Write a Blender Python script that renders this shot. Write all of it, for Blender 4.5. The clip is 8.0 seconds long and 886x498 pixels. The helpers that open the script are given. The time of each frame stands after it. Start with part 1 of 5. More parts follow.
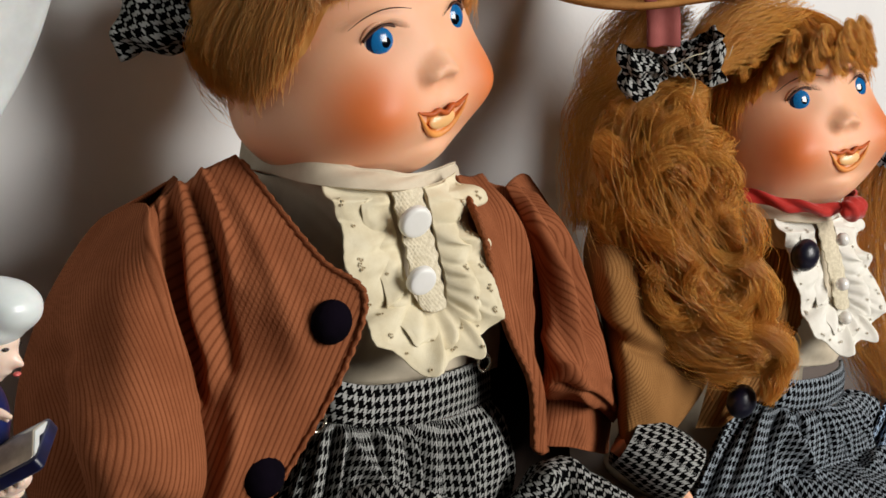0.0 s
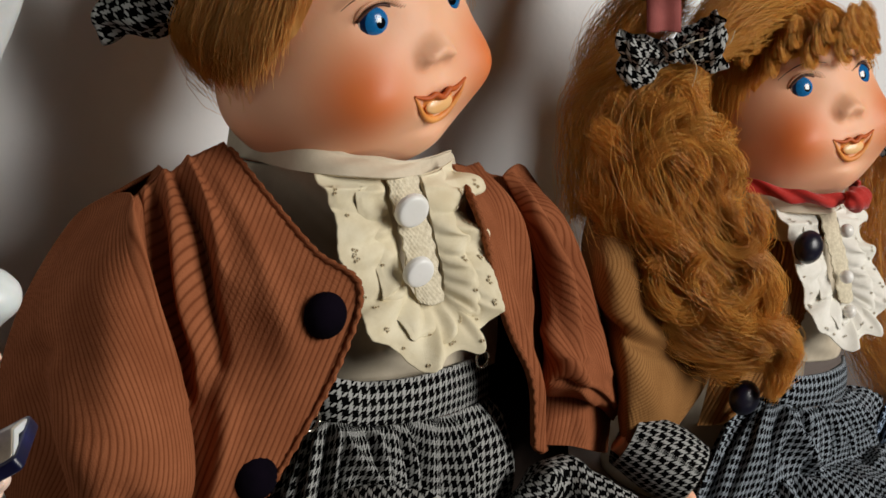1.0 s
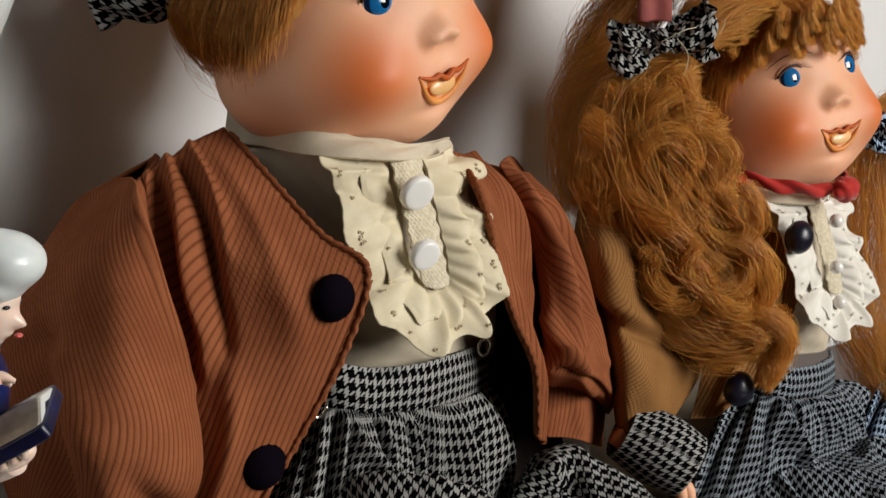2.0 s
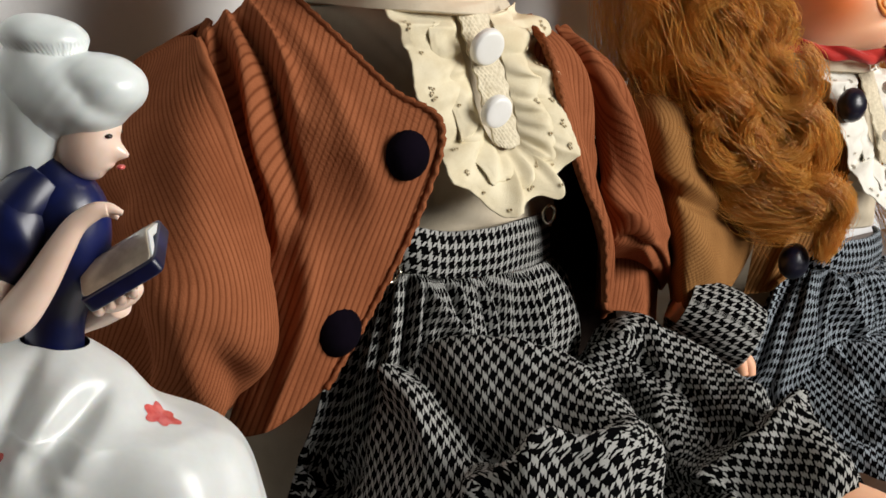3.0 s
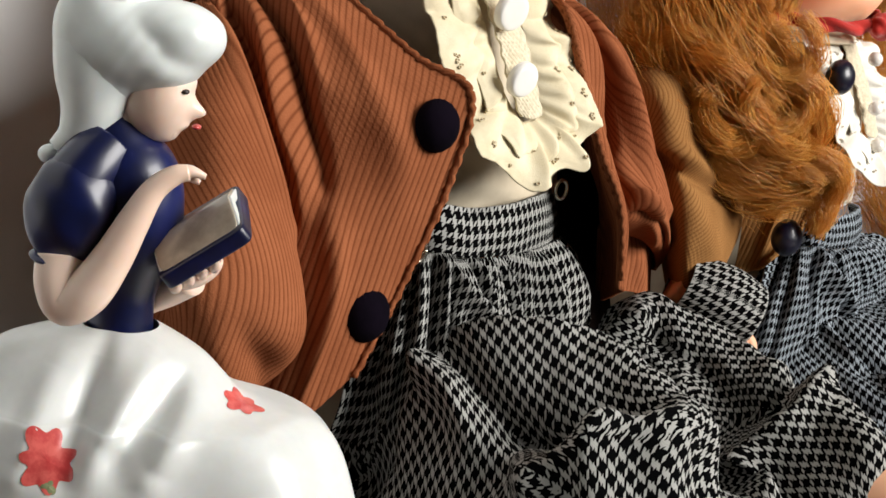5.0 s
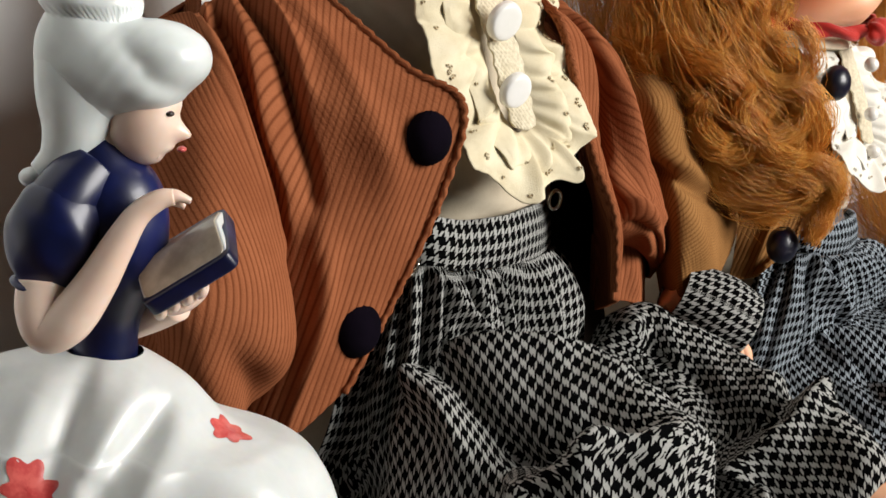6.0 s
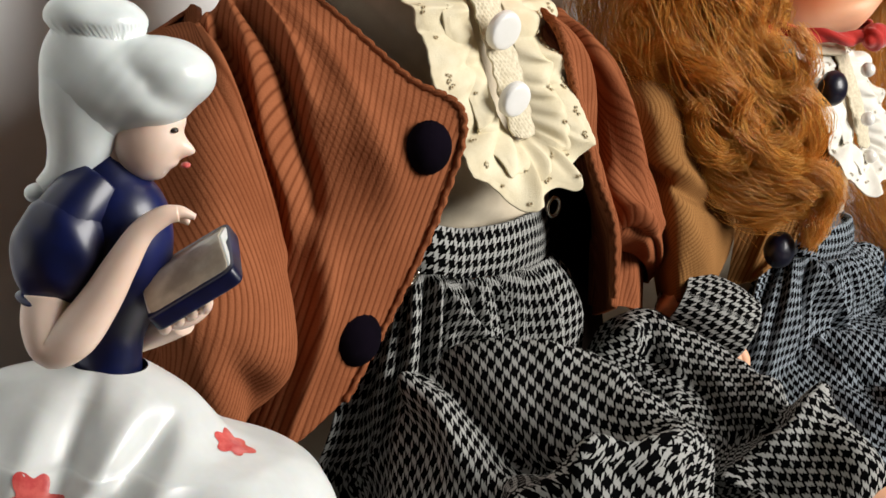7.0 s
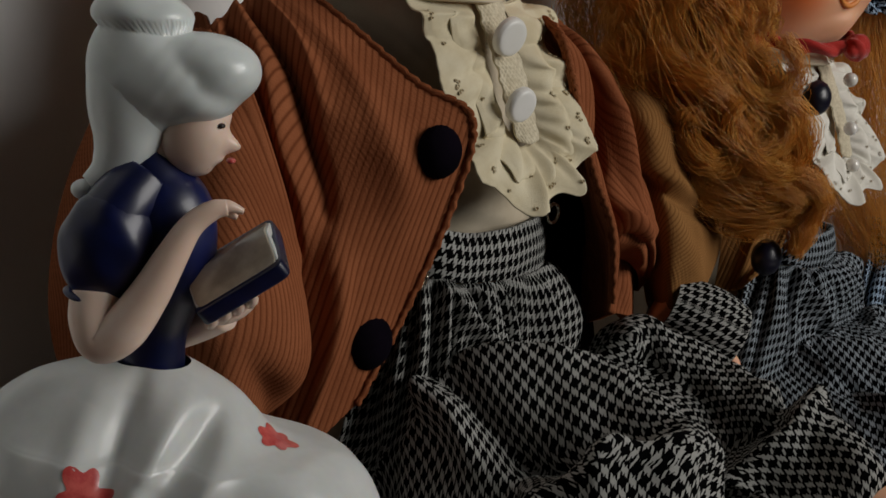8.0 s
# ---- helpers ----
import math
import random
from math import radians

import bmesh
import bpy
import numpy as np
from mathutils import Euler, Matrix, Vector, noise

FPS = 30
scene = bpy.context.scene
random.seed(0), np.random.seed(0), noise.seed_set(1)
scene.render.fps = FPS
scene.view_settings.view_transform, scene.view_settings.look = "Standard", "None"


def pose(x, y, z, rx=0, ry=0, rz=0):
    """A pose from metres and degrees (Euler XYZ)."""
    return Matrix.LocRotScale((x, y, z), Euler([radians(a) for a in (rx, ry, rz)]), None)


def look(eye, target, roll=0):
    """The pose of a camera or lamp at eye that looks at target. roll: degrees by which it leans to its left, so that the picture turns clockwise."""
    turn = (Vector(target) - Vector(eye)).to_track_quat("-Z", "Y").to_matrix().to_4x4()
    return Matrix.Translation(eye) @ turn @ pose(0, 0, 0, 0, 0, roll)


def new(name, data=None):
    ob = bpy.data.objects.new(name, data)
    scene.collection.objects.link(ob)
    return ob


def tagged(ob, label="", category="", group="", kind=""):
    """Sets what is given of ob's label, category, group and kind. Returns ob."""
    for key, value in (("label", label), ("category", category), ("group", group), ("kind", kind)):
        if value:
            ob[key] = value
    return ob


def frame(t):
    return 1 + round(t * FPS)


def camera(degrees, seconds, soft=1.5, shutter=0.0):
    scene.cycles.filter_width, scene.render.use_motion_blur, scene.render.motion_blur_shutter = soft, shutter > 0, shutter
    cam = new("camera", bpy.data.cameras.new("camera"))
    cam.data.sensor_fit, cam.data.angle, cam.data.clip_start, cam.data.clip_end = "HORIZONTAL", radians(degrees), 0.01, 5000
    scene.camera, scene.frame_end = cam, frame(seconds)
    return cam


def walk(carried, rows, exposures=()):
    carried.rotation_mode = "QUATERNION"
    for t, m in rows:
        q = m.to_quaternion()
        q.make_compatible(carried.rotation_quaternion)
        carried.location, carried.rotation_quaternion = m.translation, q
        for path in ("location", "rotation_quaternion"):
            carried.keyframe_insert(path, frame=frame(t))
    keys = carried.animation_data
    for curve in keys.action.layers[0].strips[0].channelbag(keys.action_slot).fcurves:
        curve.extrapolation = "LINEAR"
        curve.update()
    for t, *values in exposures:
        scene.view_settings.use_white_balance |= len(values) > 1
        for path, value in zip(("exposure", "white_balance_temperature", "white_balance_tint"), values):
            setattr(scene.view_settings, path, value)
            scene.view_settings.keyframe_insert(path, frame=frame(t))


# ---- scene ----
cam = camera(33.56, 8.0, soft=1.6)
walk(cam, [
    (0.0, pose(-0.3932, -0.4986, 0.2815, 77.50, -9.00, -47.46)),
    (0.5, pose(-0.3859, -0.4932, 0.2752, 77.78, -8.90, -47.60)),
    (1.0, pose(-0.3809, -0.4818, 0.2715, 77.75, -8.85, -48.23)),
    (1.2, pose(-0.3809, -0.4815, 0.2713, 77.68, -8.85, -48.25)),
    (2.3, pose(-0.3943, -0.4581, 0.2415, 79.41, -8.07, -50.94)),
    (2.5, pose(-0.3963, -0.4504, 0.2350, 77.84, -7.71, -50.51)),
    (3.0, pose(-0.3971, -0.4388, 0.2219, 76.53, -7.09, -51.38)),
    (3.5, pose(-0.3986, -0.4217, 0.2050, 76.13, -6.71, -52.79)),
    (4.0, pose(-0.3975, -0.4072, 0.1977, 77.01, -6.65, -54.00)),
    (4.5, pose(-0.4023, -0.4008, 0.2021, 77.36, -6.61, -55.00)),
    (4.7, pose(-0.4026, -0.3951, 0.2025, 77.33, -6.71, -55.61)),
    (5.8, pose(-0.3962, -0.3882, 0.2079, 76.85, -6.79, -55.98)),
    (6.0, pose(-0.3956, -0.3869, 0.2075, 76.94, -6.75, -56.11)),
    (6.5, pose(-0.3962, -0.3859, 0.2077, 77.06, -6.84, -56.27)),
    (7.0, pose(-0.3976, -0.3863, 0.2107, 76.91, -6.71, -56.29)),
    (7.5, pose(-0.4028, -0.3785, 0.2076, 77.37, -6.78, -57.38)),
    (8.0, pose(-0.4098, -0.3751, 0.2046, 77.93, -6.77, -58.12)),
], exposures=[(0.0, -0.82), (0.5, -1.06), (1.2, -1.09), (2.5, -0.84), (3.5, -0.42), (4.5, -0.18), (6.0, -0.40), (7.2, -0.42), (7.6, -0.52), (7.8, -0.8), (8.0, -1.93)])


# ---------------------------------------------------------------- light
world = bpy.data.worlds.new("room_world")
scene.world = world
world.use_nodes = True
sky = world.node_tree.nodes.new("ShaderNodeTexSky")
sky.sky_type, sky.sun_disc, sky.sun_elevation, sky.sun_rotation = "NISHITA", False, radians(38), radians(150)
world.node_tree.links.new(sky.outputs[0], world.node_tree.nodes["Background"].inputs[0])
world.node_tree.nodes["Background"].inputs[1].default_value = 0.10

WINDOW = (0.42, -1.6, 0.84)        # middle of the window opening in the front wall
lamp = bpy.data.lights.new("window_light", "AREA")
lamp.shape, lamp.size, lamp.size_y, lamp.energy, lamp.color = "RECTANGLE", 0.95, 0.9, 62.0, (1.0, 0.965, 0.91)
window_light = new("window_light", lamp)
window_light.matrix_world = look((WINDOW[0], WINDOW[1] - 0.03, WINDOW[2]), (0.0, -0.1, 0.1))


# ---------------------------------------------------------------- materials
class Graph:
    """A small writer for node materials."""

    def __init__(self, name, rough=0.6, metal=0.0, sheen=0.0, coat=0.0, sub=0.0, spec=0.5):
        self.mat = bpy.data.materials.new(name)
        self.mat.use_nodes = True
        self.t = self.mat.node_tree
        self.p = self.t.nodes["Principled BSDF"]
        self.p.inputs["Roughness"].default_value = rough
        self.p.inputs["Metallic"].default_value = metal
        self.p.inputs["Sheen Weight"].default_value = sheen
        self.p.inputs["Coat Weight"].default_value = coat
        self.p.inputs["Specular IOR Level"].default_value = spec
        self.p.inputs["Coat Roughness"].default_value = 0.08
        self.p.inputs["Subsurface Weight"].default_value = sub
        self.p.inputs["Subsurface Radius"].default_value = (0.004, 0.002, 0.001)
        self.tc = self.t.nodes.new("ShaderNodeTexCoord")

    def put(self, a, b):
        if hasattr(a, "links"):
            self.t.links.new(a, b)
        else:
            b.default_value = a

    def math(self, op, a, b=0.0, c=0.0):
        n = self.t.nodes.new("ShaderNodeMath")
        n.operation = op
        for s, v in zip(n.inputs, (a, b, c)):
            self.put(v, s)
        return n.outputs[0]

    def noise(self, scale, detail=3.0, rough=0.6, space="Object", stretch=None):
        n = self.t.nodes.new("ShaderNodeTexNoise")
        n.inputs["Scale"].default_value, n.inputs["Detail"].default_value, n.inputs["Roughness"].default_value = scale, detail, rough
        src = self.tc.outputs[space]
        if stretch:
            m = self.t.nodes.new("ShaderNodeMapping")
            m.inputs["Scale"].default_value = stretch
            self.t.links.new(src, m.inputs[0])
            src = m.outputs[0]
        self.t.links.new(src, n.inputs["Vector"])
        return n.outputs["Fac"]

    def mix(self, fac, a, b):
        n = self.t.nodes.new("ShaderNodeMix")
        n.data_type = "RGBA"
        self.put(fac, n.inputs["Factor"])
        self.put((*a, 1) if isinstance(a, tuple) else a, n.inputs[6])
        self.put((*b, 1) if isinstance(b, tuple) else b, n.inputs[7])
        return n.outputs[2]

    def ramp(self, v, lo, hi):
        n = self.t.nodes.new("ShaderNodeMapRange")
        n.interpolation_type = "SMOOTHSTEP"
        self.put(v, n.inputs[0])
        n.inputs[1].default_value, n.inputs[2].default_value = lo, hi
        return n.outputs[0]

    def uv(self):
        n = self.t.nodes.new("ShaderNodeSeparateXYZ")
        self.t.links.new(self.tc.outputs["UV"], n.inputs[0])
        return n.outputs[0], n.outputs[1]

    def near(self, point, r0, r1):
        """1 at a point of the object, falling to 0 between the radii r0 and r1."""
        n = self.t.nodes.new("ShaderNodeVectorMath")
        n.operation = "DISTANCE"
        self.t.links.new(self.tc.outputs["Object"], n.inputs[0])
        n.inputs[1].default_value = point
        return self.math("SUBTRACT", 1.0, self.ramp(n.outputs["Value"], r0, r1))

    def done(self, colour, bump=None, dist=0.0005, strength=0.5):
        self.put((*colour, 1) if isinstance(colour, tuple) else colour, self.p.inputs["Base Color"])
        if bump is not None:
            b = self.t.nodes.new("ShaderNodeBump")
            b.inputs["Strength"].default_value, b.inputs["Distance"].default_value = strength, dist
            self.t.links.new(bump, b.inputs["Height"])
            self.t.links.new(b.outputs[0], self.p.inputs["Normal"])
        return self.mat


def cloth(name, dark, light, rough=0.85, sheen=0.0, weave=2600.0, wear=60.0):
    g = Graph(name, rough, sheen=sheen, spec=0.04)
    big, fine = g.noise(wear, 4), g.noise(weave, 2, 0.5)
    return g.done(g.mix(g.math("ADD", g.math("MULTIPLY", g.ramp(big, 0.3, 0.7), 0.65), g.math("MULTIPLY", fine, 0.35)), dark, light), fine, 0.0003, 0.5)


def houndstooth(name, dark, light, pitch=0.0043):
    """Two-and-two twill of four dark and four light threads, on cloth coordinates in metres."""
    g = Graph(name, 0.95, spec=0.02)
    u, v = g.uv()
    wob = g.math("MULTIPLY", g.math("SUBTRACT", g.noise(160, 2), 0.5), 0.25)
    a = g.math("ADD", g.math("DIVIDE", u, pitch), wob)
    b = g.math("SUBTRACT", g.math("DIVIDE", v, pitch), wob)
    wa = g.math("LESS_THAN", g.math("FRACT", a), 0.37)
    wb = g.math("LESS_THAN", g.math("FRACT", b), 0.37)
    tw = g.math("LESS_THAN", g.math("FRACT", g.math("MULTIPLY", g.math("ADD", a, b), 2.0)), 0.5)
    pick = g.math("ADD", g.math("MULTIPLY", tw, wa), g.math("MULTIPLY", g.math("SUBTRACT", 1.0, tw), wb))
    thread = g.math("ADD", g.math("SINE", g.math("MULTIPLY", a, 50.27)), g.math("SINE", g.math("MULTIPLY", b, 50.27)))
    grain = g.noise(900, 3)
    lit = g.mix(grain, tuple(c * 0.80 for c in light), light)
    return g.done(g.mix(pick, dark, lit), g.math("ADD", thread, g.math("MULTIPLY", grain, 2.0)), 0.0002, 0.15)


def corduroy(name, dark, light):
    g = Graph(name, 0.95, sheen=0.06, spec=0.03)
    g.p.inputs["Sheen Tint"].default_value = (*light, 1)
    big, nap = g.noise(45, 4), g.noise(1500, 3)
    streak = g.noise(1.0, 3, space="UV", stretch=(420, 40, 1))
    f = g.math("ADD", g.math("MULTIPLY", g.ramp(big, 0.3, 0.7), 0.35), g.math("ADD", g.math("MULTIPLY", nap, 0.35), g.math("MULTIPLY", streak, 0.3)))
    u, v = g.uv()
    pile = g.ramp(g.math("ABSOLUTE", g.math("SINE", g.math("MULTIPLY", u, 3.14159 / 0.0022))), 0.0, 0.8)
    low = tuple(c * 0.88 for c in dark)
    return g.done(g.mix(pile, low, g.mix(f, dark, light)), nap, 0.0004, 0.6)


def hair(name, dark, light):
    """Fibres that shine and let part of the light through."""
    g = Graph(name, 0.34, spec=0.5)
    i = g.t.nodes.new("ShaderNodeNewGeometry")
    colour = g.mix(g.math("ADD", g.math("MULTIPLY", i.outputs["Random Per Island"], 0.7), g.math("MULTIPLY", g.noise(70, 3), 0.3)), dark, light)
    glow, both = g.t.nodes.new("ShaderNodeBsdfTranslucent"), g.t.nodes.new("ShaderNodeMixShader")
    g.put(colour, glow.inputs["Color"])
    both.inputs[0].default_value = 0.45
    g.t.links.new(g.p.outputs[0], both.inputs[1])
    g.t.links.new(glow.outputs[0], both.inputs[2])
    g.t.links.new(both.outputs[0], g.t.nodes["Material Output"].inputs["Surface"])
    return g.done(colour)


def glazed(name, a, b, rough=0.18, coat=0.6, scale=60, sub=0.0):
    g = Graph(name, rough, coat=coat, sub=sub)
    n = g.noise(scale, 4)
    return g.done(g.mix(g.ramp(n, 0.35, 0.7), a, b), g.noise(90, 2), 0.0006, 0.25)


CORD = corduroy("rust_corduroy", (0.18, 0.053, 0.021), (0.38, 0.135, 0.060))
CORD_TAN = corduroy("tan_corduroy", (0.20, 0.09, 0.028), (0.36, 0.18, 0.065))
TOOTH = houndstooth("houndstooth_wool", (0.0016, 0.0016, 0.0019), (0.40, 0.40, 0.38))
# same wool as TOOTH with a bluish light put into its colour
TOOTH_BLUELIT = houndstooth("bluelit_houndstooth_wool", (0.0018, 0.0019, 0.0026), (0.32, 0.36, 0.40))
TOOTH_BLUE = houndstooth("blue_houndstooth", (0.0025, 0.003, 0.006), (0.42, 0.55, 0.72))
CREAM = cloth("cream_cotton", (0.52, 0.44, 0.32), (0.66, 0.58, 0.45))
LACE = cloth("ivory_eyelet_lace", (0.65, 0.56, 0.37), (0.78, 0.71, 0.53), wear=90)
PLACKETLACE = cloth("pale_guipure_lace", (0.50, 0.43, 0.30), (0.76, 0.69, 0.53), wear=500)
LACE_WHITE = cloth("white_eyelet_lace", (0.72, 0.69, 0.60), (0.84, 0.81, 0.74), wear=90)
FELT = cloth("black_felt", (0.002, 0.0015, 0.003), (0.005, 0.003, 0.007), rough=1.0, weave=3000)
NAVY = glazed("navy_gloss", (0.004, 0.004, 0.012), (0.008, 0.006, 0.022), rough=0.36, coat=0.2)
PLASTIC = glazed("white_plastic", (0.84, 0.83, 0.78), (0.90, 0.89, 0.86), rough=0.35, coat=0.1)
PEARL = glazed("pearl", (0.80, 0.76, 0.68), (0.88, 0.86, 0.82), rough=0.22)
STEEL = Graph("snap_steel", 0.25, 1.0).done((0.72, 0.66, 0.55))
RED = cloth("red_satin", (0.36, 0.018, 0.014), (0.52, 0.035, 0.025), rough=0.4, sheen=0.3)
PINK = cloth("dusty_pink_ribbon", (0.22, 0.06, 0.055), (0.32, 0.10, 0.09), rough=0.5)
STRAW = cloth("brown_straw", (0.30, 0.12, 0.03), (0.50, 0.24, 0.08), rough=0.7, weave=900)
BLONDE = hair("honey_hair", (0.72, 0.33, 0.07), (1.0, 0.68, 0.25))
GINGER = hair("ginger_hair", (0.70, 0.26, 0.028), (1.0, 0.66, 0.17))
GLAZE = glazed("white_glaze", (0.60, 0.62, 0.61), (0.69, 0.71, 0.70), rough=0.36, coat=0.15, sub=0.2)
GREYGLAZE = glazed("grey_white_glaze", (0.66, 0.71, 0.70), (0.77, 0.81, 0.80), rough=0.34, coat=0.2, sub=0.1)
COBALT = glazed("cobalt_glaze", (0.002, 0.004, 0.028), (0.004, 0.010, 0.085), rough=0.36, coat=0.12)
FIGSKIN = glazed("tinted_bisque", (0.82, 0.60, 0.48), (0.88, 0.70, 0.59), rough=0.34, coat=0.12, sub=0.2)
DECAL = glazed("red_flower_enamel", (0.50, 0.05, 0.05), (0.70, 0.14, 0.12), rough=0.3, scale=300)
DECALBLUE = glazed("blue_flower_enamel", (0.02, 0.04, 0.30), (0.10, 0.14, 0.45), rough=0.3, scale=300)
DECALGREEN = glazed("green_leaf_enamel", (0.10, 0.14, 0.06), (0.25, 0.28, 0.15), rough=0.3, scale=300)
PAGE = glazed("warm_grey_glaze", (0.35, 0.30, 0.23), (0.55, 0.48, 0.38), rough=0.3, scale=120)
INK = Graph("dark_enamel", 0.4).done((0.02, 0.012, 0.01))


def skin(name, cheeks):
    """Matt painted porcelain with rouged cheeks."""
    g = Graph(name, 0.50, sub=0.25, spec=0.40)
    n = g.noise(35, 3)
    base = g.mix(n, (0.80, 0.40, 0.225), (0.89, 0.51, 0.325))
    for point, r in cheeks:
        spot = g.math("MULTIPLY", g.near(point, 0.002, r), g.ramp(g.noise(60, 2), -0.2, 0.40))
        base = g.mix(g.math("MULTIPLY", spot, 0.96), base, (0.70, 0.165, 0.035))
    return g.done(base, g.noise(500, 2), 0.0002, 0.15)


LIP = Graph("lip_paint", 0.5, spec=0.3).done((0.50, 0.10, 0.018))
MOUTH = glazed("inner_mouth_paint", (0.74, 0.25, 0.05), (0.84, 0.36, 0.09), rough=0.5, scale=200, coat=0.0)
TEETH = glazed("tongue_paint", (0.86, 0.47, 0.18), (0.91, 0.58, 0.28), rough=0.3, coat=0.2)
EYEWHITE = Graph("eye_white", 0.2, coat=0.4).done((0.80, 0.79, 0.76))
IRISRIM = Graph("iris_rim", 0.2, coat=0.4).done((0.004, 0.016, 0.06))
PUPIL = Graph("pupil", 0.05, coat=1.0).done((0.002, 0.003, 0.006))
LASH = Graph("brown_lash", 0.6).done((0.07, 0.024, 0.012))
g = Graph("blue_iris", 0.2, coat=0.4)
IRIS = g.done(g.mix(g.noise(900, 3), (0.003, 0.065, 0.23), (0.012, 0.19, 0.46)))
# near-black cloth that paints the shade between skirt and jacket
GAPSHADE = cloth("gap_shade", (0.006, 0.004, 0.003), (0.014, 0.009, 0.007))
g = Graph("wall_plaster", 0.75)
WALL = g.done(g.mix(g.ramp(g.noise(5, 5), 0.3, 0.7), (0.80, 0.80, 0.80), (0.87, 0.87, 0.86)), g.math("ADD", g.noise(180, 4), g.math("MULTIPLY", g.noise(30, 3), 2.0)), 0.001, 0.18)
g = Graph("dark_stained_wood", 0.45)
WOOD = g.done(g.mix(g.noise(6, 6, stretch=(1.5, 30, 30)), (0.035, 0.016, 0.008), (0.10, 0.05, 0.025)), g.noise(8, 5, stretch=(2, 60, 60)), 0.0006, 0.3)
g = Graph("room_shell_dark", 0.9)
ROOM = g.done(g.mix(g.noise(3, 4), (0.024, 0.02, 0.017), (0.04, 0.034, 0.028)), g.noise(120, 3), 0.001, 0.2)


# ---------------------------------------------------------------- shape helpers
def part(name, mesh, material, parent=None, label=""):
    """One mesh object under a thing or a part."""
    ob = new(name, mesh)
    for m in (material if isinstance(material, (list, tuple)) else (material,)):
        mesh.materials.append(m)
    if parent is not None:
        ob.parent = parent
    if label:
        ob["label"] = label
    return ob


def thing(name, label, category, group="", at=(0, 0, 0)):
    ob = new(name)
    ob.empty_display_size = 0.02
    ob.location = at
    return tagged(ob, label, category, group)


def mesh_of(name, verts, faces, uvs=None, slots=None, smooth=True):
    me = bpy.data.meshes.new(name)
    me.from_pydata([tuple(v) for v in np.asarray(verts).tolist()], [], [tuple(f) for f in faces])
    if uvs is not None:
        layer = me.uv_layers.new(name="cloth")
        loops = np.empty(len(me.loops), np.int32)
        me.loops.foreach_get("vertex_index", loops)
        layer.data.foreach_set("uv", np.asarray(uvs, np.float32)[loops].ravel())
    if slots is not None:
        me.polygons.foreach_set("material_index", np.asarray(slots, np.int32))
    if smooth:
        me.polygons.foreach_set("use_smooth", np.ones(len(me.polygons), bool))
    me.update()
    return me


class Pile:
    """Gathers several shapes into one mesh, each with its own material slot."""

    def __init__(self):
        self.v, self.f, self.s, self.uv, self.n = [], [], [], [], 0

    def add(self, verts, faces, slot=0, uvs=None):
        verts = np.asarray(verts, float)
        self.v.append(verts)
        self.f += [tuple(i + self.n for i in f) for f in faces]
        self.s += list(slot) if hasattr(slot, "__len__") else [slot] * len(faces)
        self.uv.append(np.zeros((len(verts), 2)) if uvs is None else np.asarray(uvs))
        self.n += len(verts)
        return self

    def mesh(self, name):
        return mesh_of(name, np.concatenate(self.v), self.f, np.concatenate(self.uv), self.s)


def spline(points, n, closed=False):
    """n samples of a smooth curve through the points (first axis)."""
    p = np.asarray(points, float)
    k = len(p)
    s = np.linspace(0, k if closed else k - 1, n, endpoint=not closed)
    i = np.minimum(s.astype(int), k - 1 if closed else k - 2)
    f = (s - i).reshape((-1,) + (1,) * (p.ndim - 1))

    def at(j):
        if closed:
            return p[j % k]
        q = p[np.clip(j, 0, k - 1)].copy()
        q[j < 0] = 2 * p[0] - p[1]
        q[j > k - 1] = 2 * p[-1] - p[-2]
        return q

    a, b, c, d = at(i - 1), at(i), at(i + 1), at(i + 2)
    return 0.5 * (2 * b + (c - a) * f + (2 * a - 5 * b + 4 * c - d) * f**2 + (3 * b - a - 3 * c + d) * f**3)


def grid_faces(r, c, closed=False, base=0):
    return [(base + i * c + j, base + i * c + (j + 1) % c, base + (i + 1) * c + (j + 1) % c, base + (i + 1) * c + j)
            for i in range(r - 1) for j in range(c if closed else c - 1)]


def normals(p, closed=False):
    du = (np.roll(p, -1, 1) - np.roll(p, 1, 1)) if closed else np.gradient(p, axis=1)
    n = np.cross(du, np.gradient(p, axis=0))
    return n / (np.linalg.norm(n, axis=2, keepdims=True) + 1e-12)


def surface(control, rows, cols, closed=False):
    """A smooth patch through rows of control points in millimetres."""
    p = spline(np.asarray(control, float) / 1000, rows)
    return np.moveaxis(spline(np.moveaxis(p, 1, 0), cols, closed), 0, 1)


def cloth_uv(p, closed=False):
    """Cloth coordinates in metres: lengths along the weave, counted from the middle of each row."""
    du = np.linalg.norm(np.diff(p, axis=1), axis=2)
    dv = np.linalg.norm(np.diff(p, axis=0), axis=2)
    u = np.concatenate([np.zeros((p.shape[0], 1)), np.cumsum(du, 1)], 1)
    u -= u[:, p.shape[1] // 2][:, None]
    v = np.concatenate([np.zeros((1, p.shape[1])), np.cumsum(dv, 0)], 0)
    return np.stack([u, v], -1)


